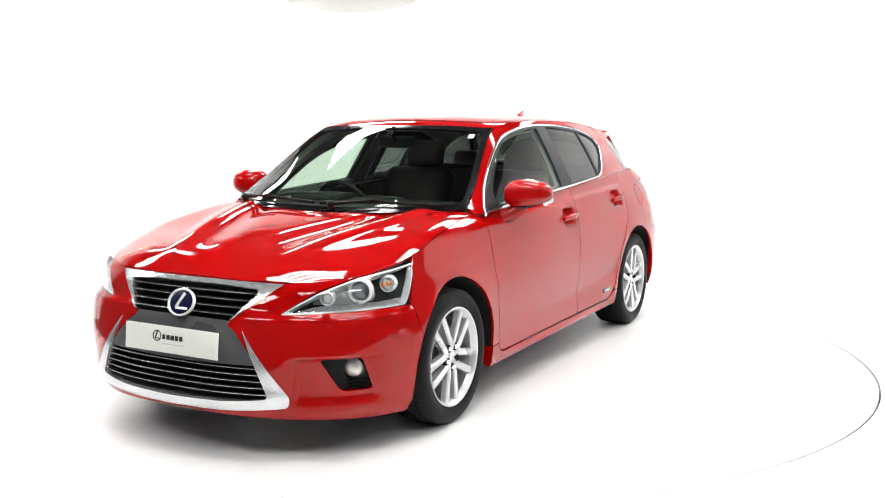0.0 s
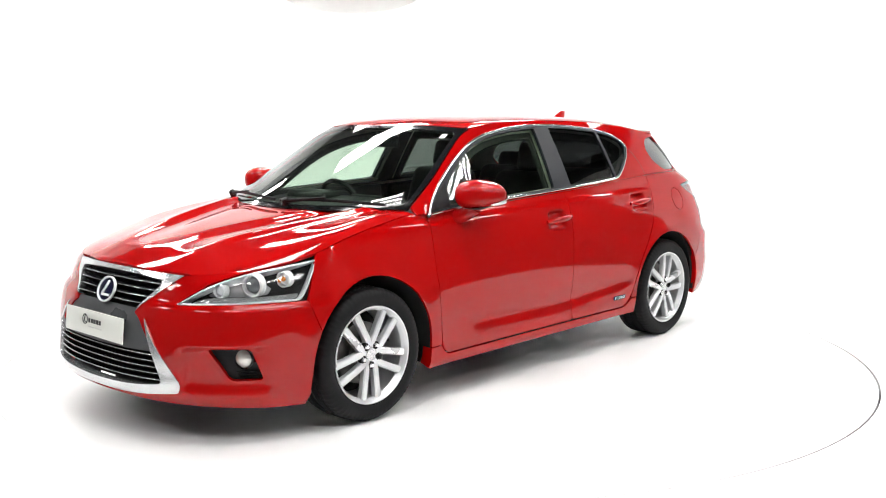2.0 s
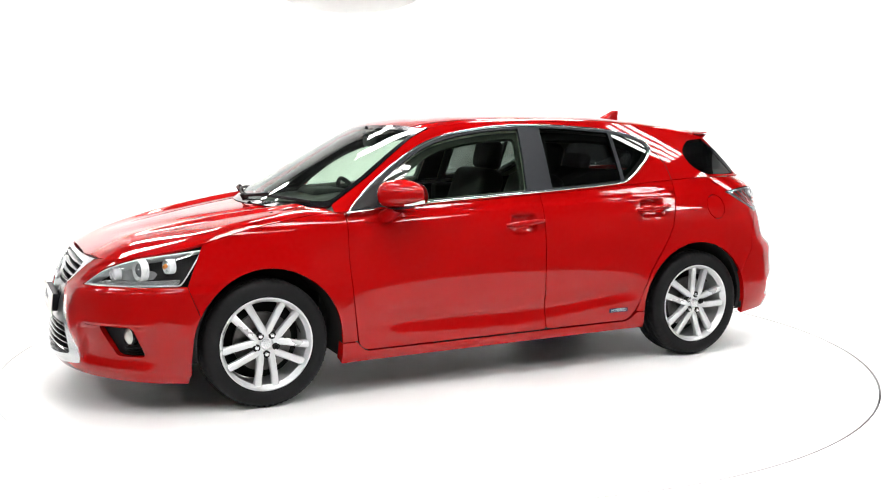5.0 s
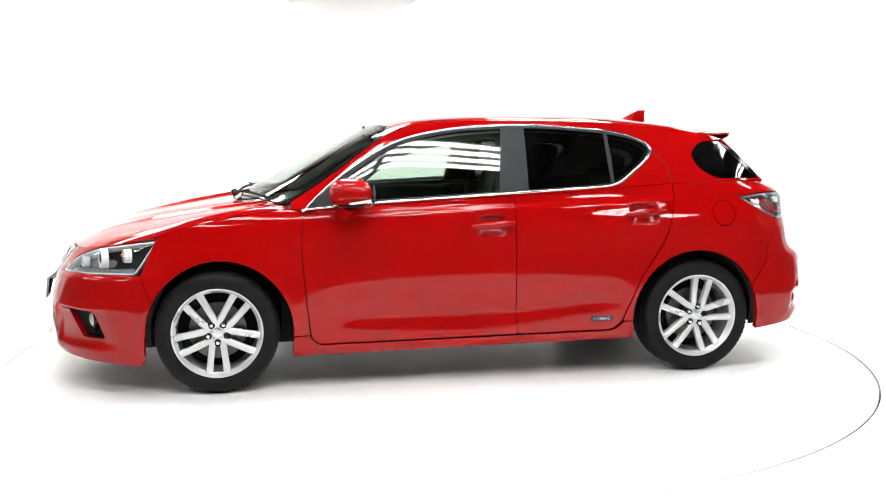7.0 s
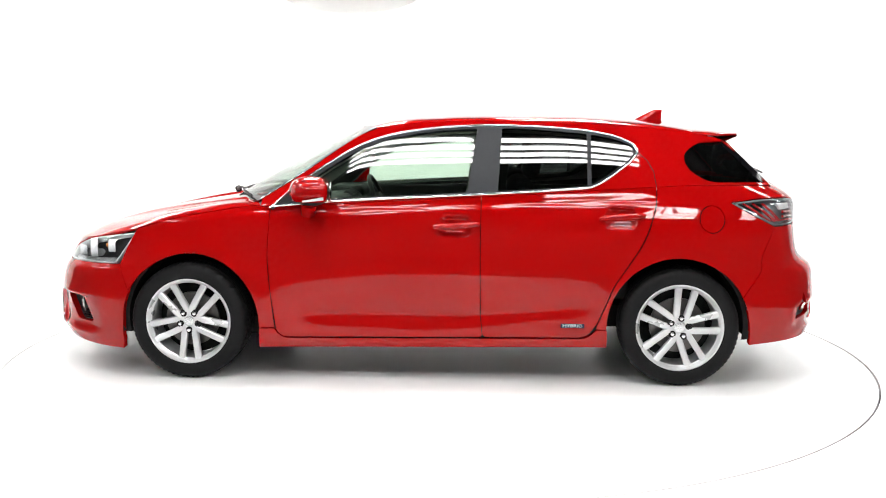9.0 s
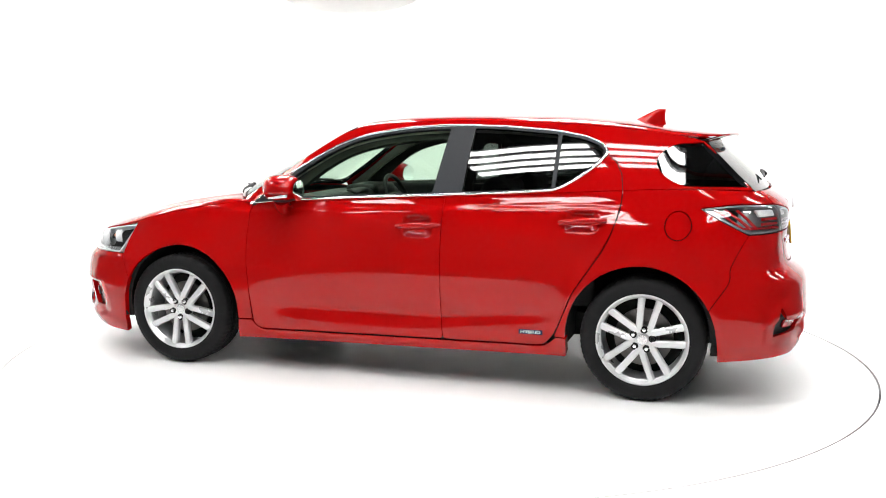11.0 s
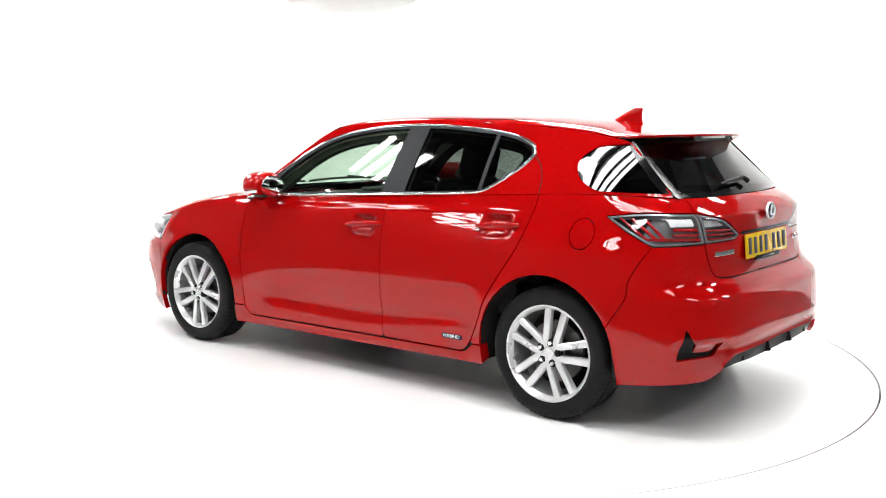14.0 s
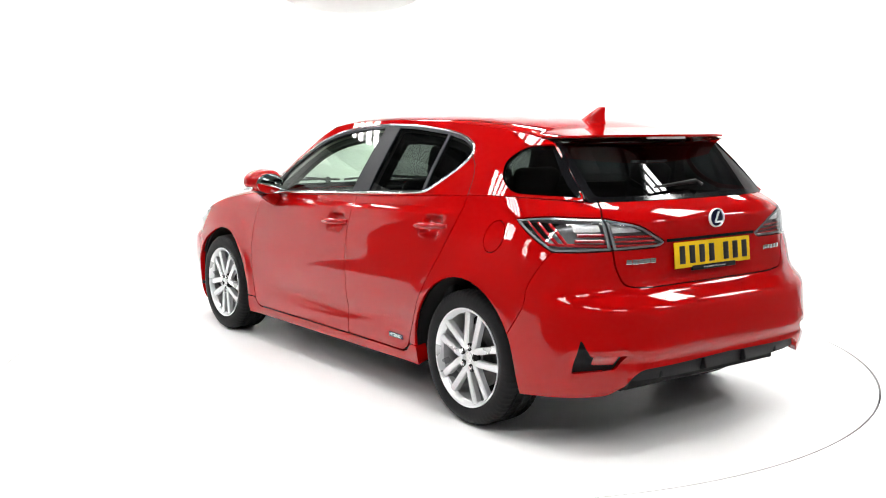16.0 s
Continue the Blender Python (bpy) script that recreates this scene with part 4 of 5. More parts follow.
def build_headlights():
    for s in (1, -1):
        h = panel("headlight", skin, [HEADLAMP], M_REFLECTOR, CAR, "clear headlight with projector lens and amber indicator", sides=(s,), lift=-0.055, gap=0.0)
        frame_in = shrink(HEADLAMP, 0.007)
        panel("bezel", skin, [HEADLAMP, frame_in], M_REFLECTOR, h, "thin grey lamp edge", sides=(s,), lift=-0.001, gap=0.0006, depth=0.05)
        lower = outline([(2.09, 0.608, 0.01), (1.99, 0.640, 0.03), (1.88, 0.640, 0.05), (1.68, 0.650, 0.01), (1.684, 0.625, 0.01), (1.878, 0.620, 0.05)], step=0.025)
        panel("light_strip", skin, [lower], M_SATIN, h, "silver daytime light strip", sides=(s,), lift=-0.022, gap=0, depth=0.012)
        dark = outline([(2.03, 0.652, 0.02), (1.985, 0.698, 0.03), (1.88, 0.735, 0.03), (1.77, 0.75, 0.02), (1.77, 0.655, 0.02), (1.88, 0.645, 0.03)], step=0.025)
        panel("inner_mask", skin, [dark], M_MASK, h, "grey lamp mask", sides=(s,), lift=-0.050, gap=0, depth=0.01)
        for p, z, r, kind in ((1.868, 0.688, 0.050, "projector"), (1.975, 0.664, 0.030, "high_beam"), (1.752, 0.706, 0.034, "indicator")):
            c = skin_at(p, z, -0.030, s)
            m = Matrix.Translation(c) @ pose(0, 0, 0, 0, 90, 18 * s)
            bm = bmesh.new()
            lathe(bm, [(r * 0.74, -0.02), (r * 0.78, 0.008), (r * 0.9, 0.016), (r * 1.02, 0.012), (r * 1.06, -0.02)], n=40, m=m)
            ring = part(kind + "_ring", bm, M_CLEARHOUSE, h)
            bm = bmesh.new()
            lathe(bm, [(r * 0.78, -0.006), (r * 0.6, 0.010), (r * 0.3, 0.017), (0, 0.019)], n=32, m=m)
            part(kind + "_lens", bm, {"projector": M_LENS, "high_beam": M_REFLECTOR, "indicator": M_REFLECTOR}[kind], h)
            if kind == "indicator":
                for dz in (-1, 1):
                    bm = bmesh.new()
                    bmesh.ops.create_uvsphere(bm, u_segments=14, v_segments=8, radius=0.011, matrix=Matrix.Translation(c + Vector((0.016, 0.012 * s * dz, 0.004 * dz))))
                    part("amber_bulb", bm, M_AMBER, h, "amber bulb cap")
        panel("lamp_cover", skin, [HEADLAMP], G_LAMP, h, "clear lamp cover", sides=(s,), gap=0.003, lift=-0.0005, depth=0, step=0.03).visible_shadow = False
        # fog lamp in its black recess
        fog = outline([nose(0.64, 0.43), (*by_xy(1.915, 0.76, 0.425),), (*by_xy(1.865, 0.79, 0.285),), nose(0.70, 0.288)], r=0.02)
        f = panel("fog_lamp", skin, [fog], M_BLACK, CAR, "round fog lamp in a black recess", sides=(s,), lift=-0.03, gap=-0.008)
        c = skin_at(1.862, 0.382, -0.026, s)
        m = Matrix.Translation(c) @ pose(0, 0, 0, 0, 90, 26 * s)
        bm = bmesh.new()
        lathe(bm, [(0.046, -0.02), (0.047, 0.006), (0.041, 0.012), (0.040, 0.004)], n=32, m=m)
        part("fog_ring", bm, M_GLOSSBLACK, f)
        bm = bmesh.new()
        lathe(bm, [(0.041, 0.002), (0.034, 0.012), (0.018, 0.019), (0, 0.021)], n=32, m=m)
        part("fog_lens", bm, M_FOG, f, "clear round fog lens")
        for k in range(3):
            z = 0.298 + 0.013 * k
            part("fog_slat", raised_bar(skin, [(p, z) for p in np.linspace(1.79 + 0.004 * k, 1.875 + 0.006 * k, 6)], 0.006, -0.024, 0.010, (s,)), M_BLACK, f)


def build_grille():
    top = front_half([(0.0, 0.719, 0), (0.2, 0.719, 0.05), (0.448, 0.717, 0.004), (0.426, 0.70, 0.01), (0.272, 0.577, 0.01), (0.262, 0.574, 0.0), (0.345, 0.664, 0.015), (0.352, 0.692, 0.02), (0.2, 0.701, 0.05), (0.0, 0.702, 0)])
    g = panel("upper_grille", skin, [front_half([(0.0, 0.706, 0), (0.36, 0.70), (0.36, 0.66), (0.275, 0.57), (0.0, 0.565, 0)])], M_DARK, CAR, "black slatted grille with satin silver surround", lift=-0.045, gap=-0.002, depth=0)
    panel("grille_surround", skin, [top], M_SATIN, g, "satin silver grille surround", lift=0.004, gap=0, depth=0.05)
    for k, z in enumerate((0.592, 0.620, 0.648, 0.676)):
        w = 0.29 + 0.018 * k
        ys = np.linspace(-w, w, 25)
        path = [nose(y, z) for y in ys]
        part("slat", raised_bar(skin, path, 0.011, -0.020, 0.034), M_GLOSSBLACK, g, "gloss black grille slat")
        part("slat_edge", raised_bar(skin, path, 0.0025, -0.0015, 0.003), M_SATIN, g)
    mid = front_half([(0.0, 0.574, 0), (0.25, 0.572, 0.01), (0.262, 0.555, 0.02), (0.30, 0.53, 0.02), (0.37, 0.45, 0.05), (0.395, 0.402, 0.01), (0.0, 0.396, 0)])
    panel("grille_panel", skin, [mid], M_GREY, CAR, "smooth dark grey centre bumper panel", lift=-0.006, gap=0.0, depth=0.03)
    low = panel("lower_grille", skin, [front_half([(0.0, 0.41, 0), (0.405, 0.41), (0.46, 0.25), (0.0, 0.235, 0)])], M_DARK, CAR, "black lower grille with thin slats", lift=-0.05, gap=0.0, depth=0)
    for k, z in enumerate((0.283, 0.309, 0.335, 0.361, 0.387)):
        w = 0.452 - 0.012 * k
        path = [nose(y, z) for y in np.linspace(-w, w, 29)]
        part("slat", raised_bar(skin, path, 0.010, -0.024, 0.030), M_GLOSSBLACK, low, "gloss black grille slat")
        part("slat_edge", raised_bar(skin, path, 0.0025, -0.0075, 0.003), M_SATIN, low)
    leg = front_half([(0.0, 0.246, 0), (0.3, 0.252, 0.1), (0.458, 0.270, 0.02), (0.40, 0.405, 0.05), (0.332, 0.538, 0.002), (0.40, 0.452, 0.08), (0.535, 0.275, 0.02), (0.528, 0.236, 0.015), (0.3, 0.214, 0.1), (0.0, 0.210, 0)])
    panel("spindle_trim", skin, [leg], M_SATIN, low, "satin silver spindle-shaped trim", lift=0.007, gap=0.0, depth=0.04)
    # white show plate with plain marks
    m = Matrix.Translation((2.214, 0, 0.474)) @ pose(0, 0, 0, 0, 0, 0) @ Matrix(((0, 0, 1, 0), (1, 0, 0, 0), (0, 1, 0, 0), (0, 0, 0, 1))) @ pose(0, 0, 0, -5, 0, 0)
    p = plaque("show_plate", M_PLATEW, CAR, (0.512, 0.112, 0.006), m, "white show plate with dark marks")
    plaque("plate_backing", M_BLACK, p, (0.42, 0.085, 0.030), m @ Matrix.Translation((0.0, 0.006, -0.019)))
    bm = bmesh.new()
    lathe(bm, [(0.019, 0.003), (0.020, 0.0045), (0.023, 0.0045), (0.024, 0.003)], n=32, m=m @ Matrix.Translation((-0.075, 0.012, 0)))
    box_into(bm, (-0.078, 0.016, 0.004), (0.005, 0.034, 0.002), m=pose(0, 0, 0, 0, 0, -20))
    box_into(bm, (-0.070, 0.001, 0.004), (0.026, 0.004, 0.002))
    bmesh.ops.transform(bm, matrix=m, verts=[v for v in bm.verts if abs(v.co.x) < 0.3 and abs(v.co.z) < 0.02])
    part("mark", bm, M_INK, p)
    for k, w in enumerate((0.016, 0.019, 0.021, 0.019, 0.019)):
        plaque("bar", M_INK, p, (w * 0.95, 0.020, 0.002), m @ Matrix.Translation((-0.036 + k * 0.0235, 0.010, 0.0035)))
    plaque("bar", M_INKGREY, p, (0.052, 0.006, 0.001), m @ Matrix.Translation((-0.018, -0.018, 0.0034)))
    plaque("bar", M_INKGREY, p, (0.062, 0.006, 0.001), m @ Matrix.Translation((0.046, -0.018, 0.0034)))
    emblem(CAR, Matrix.Translation((2.142, 0, 0.622)) @ Matrix(((0, 0, 1, 0), (1, 0, 0, 0), (0, 1, 0, 0), (0, 0, 0, 1))) @ pose(0, 0, 0, -22, 0, 0), 0.066)


TAILLAMP_OUT = [(-1.549, 0.963, 0.01), (-1.703, 0.984, 0.05), (-1.884, 0.982, 0.002), (-1.936, 0.853, 0.002), (-1.752, 0.846, 0.02), (-1.645, 0.907, 0.03)]
TAILLAMP_IN = [(-1.890, 0.982, 0.002), (-2.003, 0.953, 0.04), (-2.121, 0.873, 0.008), (-2.10, 0.856, 0.008), (-1.942, 0.853, 0.002)]


def build_taillights():
    for s in (1, -1):
        sd = (s,)
        for name, pts, bars in (("tail_light", TAILLAMP_OUT, True), ("tailgate_light", TAILLAMP_IN, False)):
            poly = outline(pts, step=0.02)
            h = panel(name, skin, [poly], M_SMOKE, CAR, "smoked tail light with red bars", sides=sd, lift=-0.04, gap=0.0, depth=0)
            panel("bezel", skin, [poly, shrink(poly, 0.009)], M_SMOKE, h, sides=sd, lift=-0.002, gap=0.0006, depth=0.038)
            if bars:
                for k in range(3):
                    x0, x1 = -1.615 - 0.05 * k, -1.735 - 0.035 * k
                    x1 = max(x1, -1.80)
                    path = [(x0, 0.962 - 0.002 * k), (x0 * 0.5 + x1 * 0.5, 0.918), (x1, 0.872), (-1.92, 0.868)][: 4 if k else 4]
                    part("red_bar", raised_bar(skin, path, 0.016 if k else 0.013, -0.012 - 0.004 * k, 0.012, sd), M_LAMPRED, h, "red lamp bar")
                block = outline([(-1.78, 0.968), (-1.872, 0.966), (-1.888, 0.93), (-1.80, 0.93)], r=0.006)
                panel("reverse_lamp", skin, [block], M_CLEARHOUSE, h, "clear reversing lamp", sides=sd, lift=-0.016, gap=0, depth=0.012)
                for z in (0.913, 0.890):
                    part("red_bar", raised_bar(skin, [(-1.82, z), (-1.91, z)], 0.014, -0.014, 0.010, sd), M_LAMPRED, h, "red lamp bar")
            else:
                for k, z in enumerate((0.905, 0.886, 0.868)):
                    part("red_bar", raised_bar(skin, [(-1.935, z), (-2.02, z - 0.002), (-2.07 - 0.012 * k, z - 0.004)], 0.010, -0.014, 0.010, sd), M_LAMPRED, h, "red lamp bar")
                upper = outline([(-1.905, 0.968), (-1.99, 0.944), (-2.03, 0.922), (-1.92, 0.922)], r=0.006)
                panel("clear_block", skin, [upper], M_CLEARHOUSE, h, sides=sd, lift=-0.020, gap=0, depth=0.012)
            panel("lamp_cover", skin, [poly], G_LAMP, h, "clear lamp cover", sides=sd, gap=0.002, lift=0.0005, depth=0, step=0.03).visible_shadow = False
        ref = outline([by_xy(-1.93, 0.745, 0.50), by_xy(-1.96, 0.72, 0.43), by_xy(-2.045, 0.597, 0.43), by_xy(-2.02, 0.64, 0.375), by_xy(-1.91, 0.78, 0.355)], r=0.008)
        r = panel("rear_reflector", skin, [ref], M_BLACK, CAR, "red reflector in a black corner recess", sides=sd, lift=-0.022, gap=-0.006)
        lens = outline([by_xy(-1.972, 0.71, 0.424), by_xy(-2.03, 0.618, 0.424), by_xy(-2.015, 0.64, 0.392), by_xy(-1.962, 0.72, 0.392)], r=0.006)
        panel("reflector_lens", skin, [lens], M_LAMPRED, r, "red reflector lens", sides=sd, lift=-0.012, gap=0, depth=0.012)


def build_rear_trim():
    top = [(x, y, 0.0) for x, y in [(-1.476 + 0.03 * (y / 0.56) ** 2, y) for y in np.linspace(0.55, -0.55, 15)]]
    back = [(-1.715 + 0.07 * (abs(y) / 0.47) ** 2.2, y, 0.0) for y in np.linspace(-0.50, 0.50, 17)]
    poly = outline(top + [(-1.53, -0.556, 0.02)] + back + [(-1.53, 0.556, 0.02)], r=0.003)
    sp = panel("roof_spoiler", roof_top, [poly], M_RED, CAR, "red roof spoiler", gap=0.001, depth=0.010)

    def under(x, y):
        P = roof_top(x, y)
        k = smooth01((-1.48 - P[..., 0]) / 0.2)
        P[..., 2] -= 0.062 - 0.051 * k
        return P

    under.outward = lambda P: P * 0 + np.array((0, 0, -1.0))
    panel("spoiler_underside", under, [poly], M_RED, sp, gap=0.001, depth=0)
    path = [(-0.13 + 0.02 * k, 1.0) for k in range(14)]
    bm = bmesh.new()
    for a, b in zip(path, path[1:]):
        box_into(bm, (-1.705 + 0.05 * (a[0] / 0.47) ** 2, (a[0] + b[0]) / 2, float(roof_top(-1.70, 0.0)[2]) - 0.014), (0.012, 0.018, 0.014), bevel=0.002)
    part("high_brake_light", bm, M_CLEARHOUSE, sp, "clear high brake light strip")
    # shark fin aerial
    bm = bmesh.new()
    rows = []
    for k in range(9):
        t = k / 8
        front, rear = -1.118 - 0.150 * t ** 1.3, -1.318 + 0.004 * t + 0.006 * math.sin(math.pi * t)
        z0 = 1.362 + 0.088 * t
        rows.append([bm.verts.new((front + (rear - front) * u, sgn * 0.026 * (1 - t) ** 0.7 * math.sin(math.pi * min(0.98, max(0.02, u ** 0.7))) + 0.0012 * sgn, z0)) for sgn, us in ((1, np.linspace(0, 1, 9)), (-1, np.linspace(1, 0, 9))) for u in us])
    for p, q in zip(rows, rows[1:]):
        for j in range(18):
            bm.faces.new((p[j], p[(j + 1) % 18], q[(j + 1) % 18], q[j]))
    bm.faces.new(rows[-1])
    part("roof_aerial", bm, M_RED, CAR, "red shark-fin roof aerial")
    # rear wiper
    w = rear_glass_xyz(np.array([0.24, 0.10, -0.05, -0.07]), np.array([1.082, 1.092, 1.100, 1.080])) + np.array((-0.022, 0, 0.014))
    bm = bmesh.new()
    sweep(bm, w.tolist(), [0.005, 0.008, 0.011, 0.013], n=8)
    part("rear_wiper", bm, M_BLACK, CAR, "black rear wiper arm")
    # number plate, kept to plain bars
    m = Matrix.Translation((-1.990, 0, 0.810)) @ Matrix(((0, 0, -1, 0), (-1, 0, 0, 0), (0, 1, 0, 0), (0, 0, 0, 1))) @ pose(0, 0, 0, -6, 0, 0)
    p = plaque("number_plate", M_PLATEY, CAR, (0.520, 0.112, 0.006), m, "yellow rear number plate with black bars")
    plaque("plate_backing", M_BLACK, p, (0.30, 0.022, 0.010), m @ Matrix.Translation((0, -0.061, 0.0)))
    plaque("bar", M_SATIN, p, (0.15, 0.006, 0.002), m @ Matrix.Translation((0, -0.062, 0.0055)))
    for k in range(7):
        x = -0.212 + k * 0.066 + (0.034 if k > 3 else 0.0)
        plaque("bar", M_INK, p, (0.037, 0.078, 0.0016), m @ Matrix.Translation((x, 0, 0.0036)))
    garnish = [(*tail(y, 0.885), 0.0) for y in np.linspace(0, 0.30, 5)] + [(*tail(y, 0.872), 0.0) for y in np.linspace(0.30, 0, 5)]
    panel("plate_garnish", skin, [outline(full(garnish, -2.35), r=0.002)], M_GLOSSBLACK, CAR, "thin black strip above the plate", lift=0.003, gap=0, depth=0.006)
    emblem(CAR, Matrix.Translation((-1.998, 0, 0.962)) @ Matrix(((0, 0, -1, 0), (-1, 0, 0, 0), (0, 1, 0, 0), (0, 0, 0, 1))) @ pose(0, 0, 0, -4, 0, 0), 0.046)
    for y0, n, w in ((0.524, 5, 0.028), (-0.385, 5, 0.024)):
        for k in range(n):
            y = y0 - (k + 0.5) * (w + 0.005)
            u = tail(abs(y), 0.800)
            c = skin_at(u[0], 0.800, 0.004, 1 if y > 0 else -1)
            yaw = math.degrees(math.atan2(c.y * 0.55, 0.9))
            plaque("bar", M_CHROME, CAR, (0.006, w, 0.020), Matrix.Translation(c) @ pose(0, 0, 0, 0, 0, -yaw), "plain chrome letter bar on the tailgate", bevel=0.002)
    # black lower rear valance with fins
    val = [(*tail(y, 0.374), 0.0) for y in np.linspace(0, 0.50, 6)] + [(*tail(0.56, 0.350), 0.01), (*tail(0.585, 0.315), 0.01), (*tail(0.5, 0.308), 0.02), (*tail(0.3, 0.303), 0.0), (*tail(0.0, 0.303), 0.0)]
    v = panel("rear_valance", skin, [outline(full(val, -2.35), r=0.003)], M_BLACK, CAR, "black plastic rear valance with fins", lift=-0.022, gap=-0.002, depth=0.05)
    for y in (-0.40, -0.14, 0.14, 0.40):
        plaque("fin", M_BLACK, v, (0.045, 0.014, 0.050), Matrix.Translation((-2.062 + 0.16 * y * y, y, 0.336)) @ pose(0, 0, 0, 0, 14, 0), bevel=0.004)


def build_mirrors():
    for s in (1, -1):
        def shell(lo, hi, rear_cut=0.0):
            bm = bmesh.new()
            bmesh.ops.create_uvsphere(bm, u_segments=36, v_segments=24, radius=1.0)
            for v in bm.verts:
                x, y, z = v.co
                sq = lambda q, e: math.copysign(abs(q) ** e, q)
                x, y, z = sq(x, 0.75), sq(y, 0.68), sq(z, 0.74)
                taper = 1.0 - 0.22 * max(0.0, y)
                X = 0.615 + (0.118 if x > 0 else 0.085) * x * taper - 0.035 * max(0, y)
                Z = 1.012 + (0.080 * z if z > 0 else 0.070 * z * (1 - 0.35 * max(0, y))) * taper
                v.co = (max(X, 0.535 - 0.02 * max(0, y)), (0.900 + 0.116 * y) * s, Z)
            geom = bm.verts[:] + bm.edges[:] + bm.faces[:]
            if lo is not None:
                bmesh.ops.bisect_plane(bm, geom=geom, plane_co=(0, 0, lo), plane_no=(0, 0, -1), clear_outer=True)
            if hi is not None:
                bmesh.ops.bisect_plane(bm, geom=bm.verts[:] + bm.edges[:] + bm.faces[:], plane_co=(0.6, 0, hi), plane_no=(0.10, 0, 1), clear_outer=True)
            bmesh.ops.recalc_face_normals(bm, faces=bm.faces[:])
            return bm

        top = part("door_mirror", shell(0.962, None), M_RED, CAR, "red door mirror with indicator strip", angle=60)
        part("mirror_base", shell(None, 0.962), M_BLACK, top, "black lower mirror shell", angle=60)
        bm = bmesh.new()
        for k in range(7):
            t = k / 6
            box_into(bm, (0.635 - 0.085 * t, (0.976 + 0.034 * math.sin(math.pi * (0.25 + t * 0.5))) * s, 0.972 + 0.012 * t), (0.022, 0.012, 0.009 + 0.006 * t), bevel=0.002)
        part("indicator_strip", bm, M_CLEARHOUSE, top, "clear indicator strip")
        bm = bmesh.new()
        sweep(bm, [(0.655, 0.785 * s, 0.900), (0.65, 0.83 * s, 0.918), (0.632, 0.875 * s, 0.958)], [0.044, 0.040, 0.046], n=16, flat=0.9)
        part("stalk", bm, M_RED, top)
        bm = bmesh.new()
        lathe(bm, [(1.0, 0.0), (0.9, -0.003), (0, -0.004)], n=32, m=Matrix.Translation((0.5195, 0.893 * s, 1.010)) @ pose(0, 0, 0, 0, 90, 6 * s) @ Matrix.Diagonal((0.058, 0.092, 1, 1)))
        part("mirror_glass", bm, M_MIRROR, top, "mirror glass")
        sail = outline([(0.845, 0.935, 0.005), (0.69, 0.953, 0.005), (0.65, 1.07, 0.02), (0.715, 1.035, 0.05)], step=0.03)
        panel("mirror_sail", cabin_side, [sail], M_BLACK, top, "black triangular mirror mount", sides=(s,), lift=0.004, gap=0, depth=0.01)


def build_wipers():
    # black scuttle panel between bonnet and windscreen
    def scuttle(u, v):
        u, v = np.broadcast_arrays(np.asarray(u, float), np.asarray(v, float))
        x = 1.235 - 0.30 * (np.abs(u) / 0.705) ** 2 - 0.14 * v
        return np.stack([x, u, 0.918 - 0.02 * (u / 0.7) ** 2 + 0.035 * v], -1)

    surface(scuttle, (1.0, 0, 0))
    panel("scuttle", scuttle, [outline([(-0.70, 0.0), (0.70, 0.0), (0.69, 1.0), (-0.69, 1.0)], r=0, step=0.05)], M_BLACK, CAR, "black plastic scuttle panel", gap=0, depth=0, step=0.06)
    for ya, yb, yp in ((0.62, 0.02, 0.10), (-0.02, -0.64, -0.56)):
        ys = np.linspace(ya, yb, 13)
        P = windscreen_xyz(ys, 0.962 + 0.012 * np.sin(np.linspace(0, math.pi, 13))) + np.array((0.016, 0, 0.010))
        bm = bmesh.new()
        sweep(bm, P.tolist(), 0.0055, n=6, flat=1.5)
        w = part("wiper", bm, M_BLACK, CAR, "black windscreen wiper")
        Q = windscreen_xyz(np.linspace(yp, (ya + yb) / 2, 8), np.linspace(0.952, 0.978, 8)) + np.array((0.030, 0, 0.020))
        bm = bmesh.new()
        sweep(bm, Q.tolist(), [0.012, 0.010, 0.008, 0.007, 0.006, 0.006, 0.0055, 0.005], n=8)
        part("wiper_arm", bm, M_BLACK, w)
        bm = bmesh.new()
        lathe(bm, [(0.018, -0.02), (0.018, 0.012), (0.010, 0.018), (0, 0.018)], n=16, m=Matrix.Translation(Q[0].tolist()) @ pose(0, 0, 0, 0, 25, 0))
        part("wiper_pivot", bm, M_BLACK, w)
    panel("sticker", windscreen_xyz, [outline([(0.475, 1.288), (0.505, 1.288), (0.498, 1.308), (0.468, 1.308)], r=0.002)], M_PLATEW, CAR, "small pale screen sticker", lift=0.001, gap=0, depth=0.001)


def cushion(bm, c, size, m=None, r=0.05):
    g = bmesh.ops.create_cube(bm, size=1.0)
    vs = g["verts"]
    bmesh.ops.scale(bm, vec=size, verts=vs)
    es = list({e for v in vs for e in v.link_edges})
    q = bmesh.ops.bevel(bm, geom=es, offset=min(r, min(size) * 0.45), segments=4, affect="EDGES", profile=0.5)
    vs = list({v for f in q["faces"] for v in f.verts} | {v for v in vs if v.is_valid})
    if m is not None:
        bmesh.ops.transform(bm, matrix=m, verts=vs)
    bmesh.ops.translate(bm, vec=c, verts=vs)


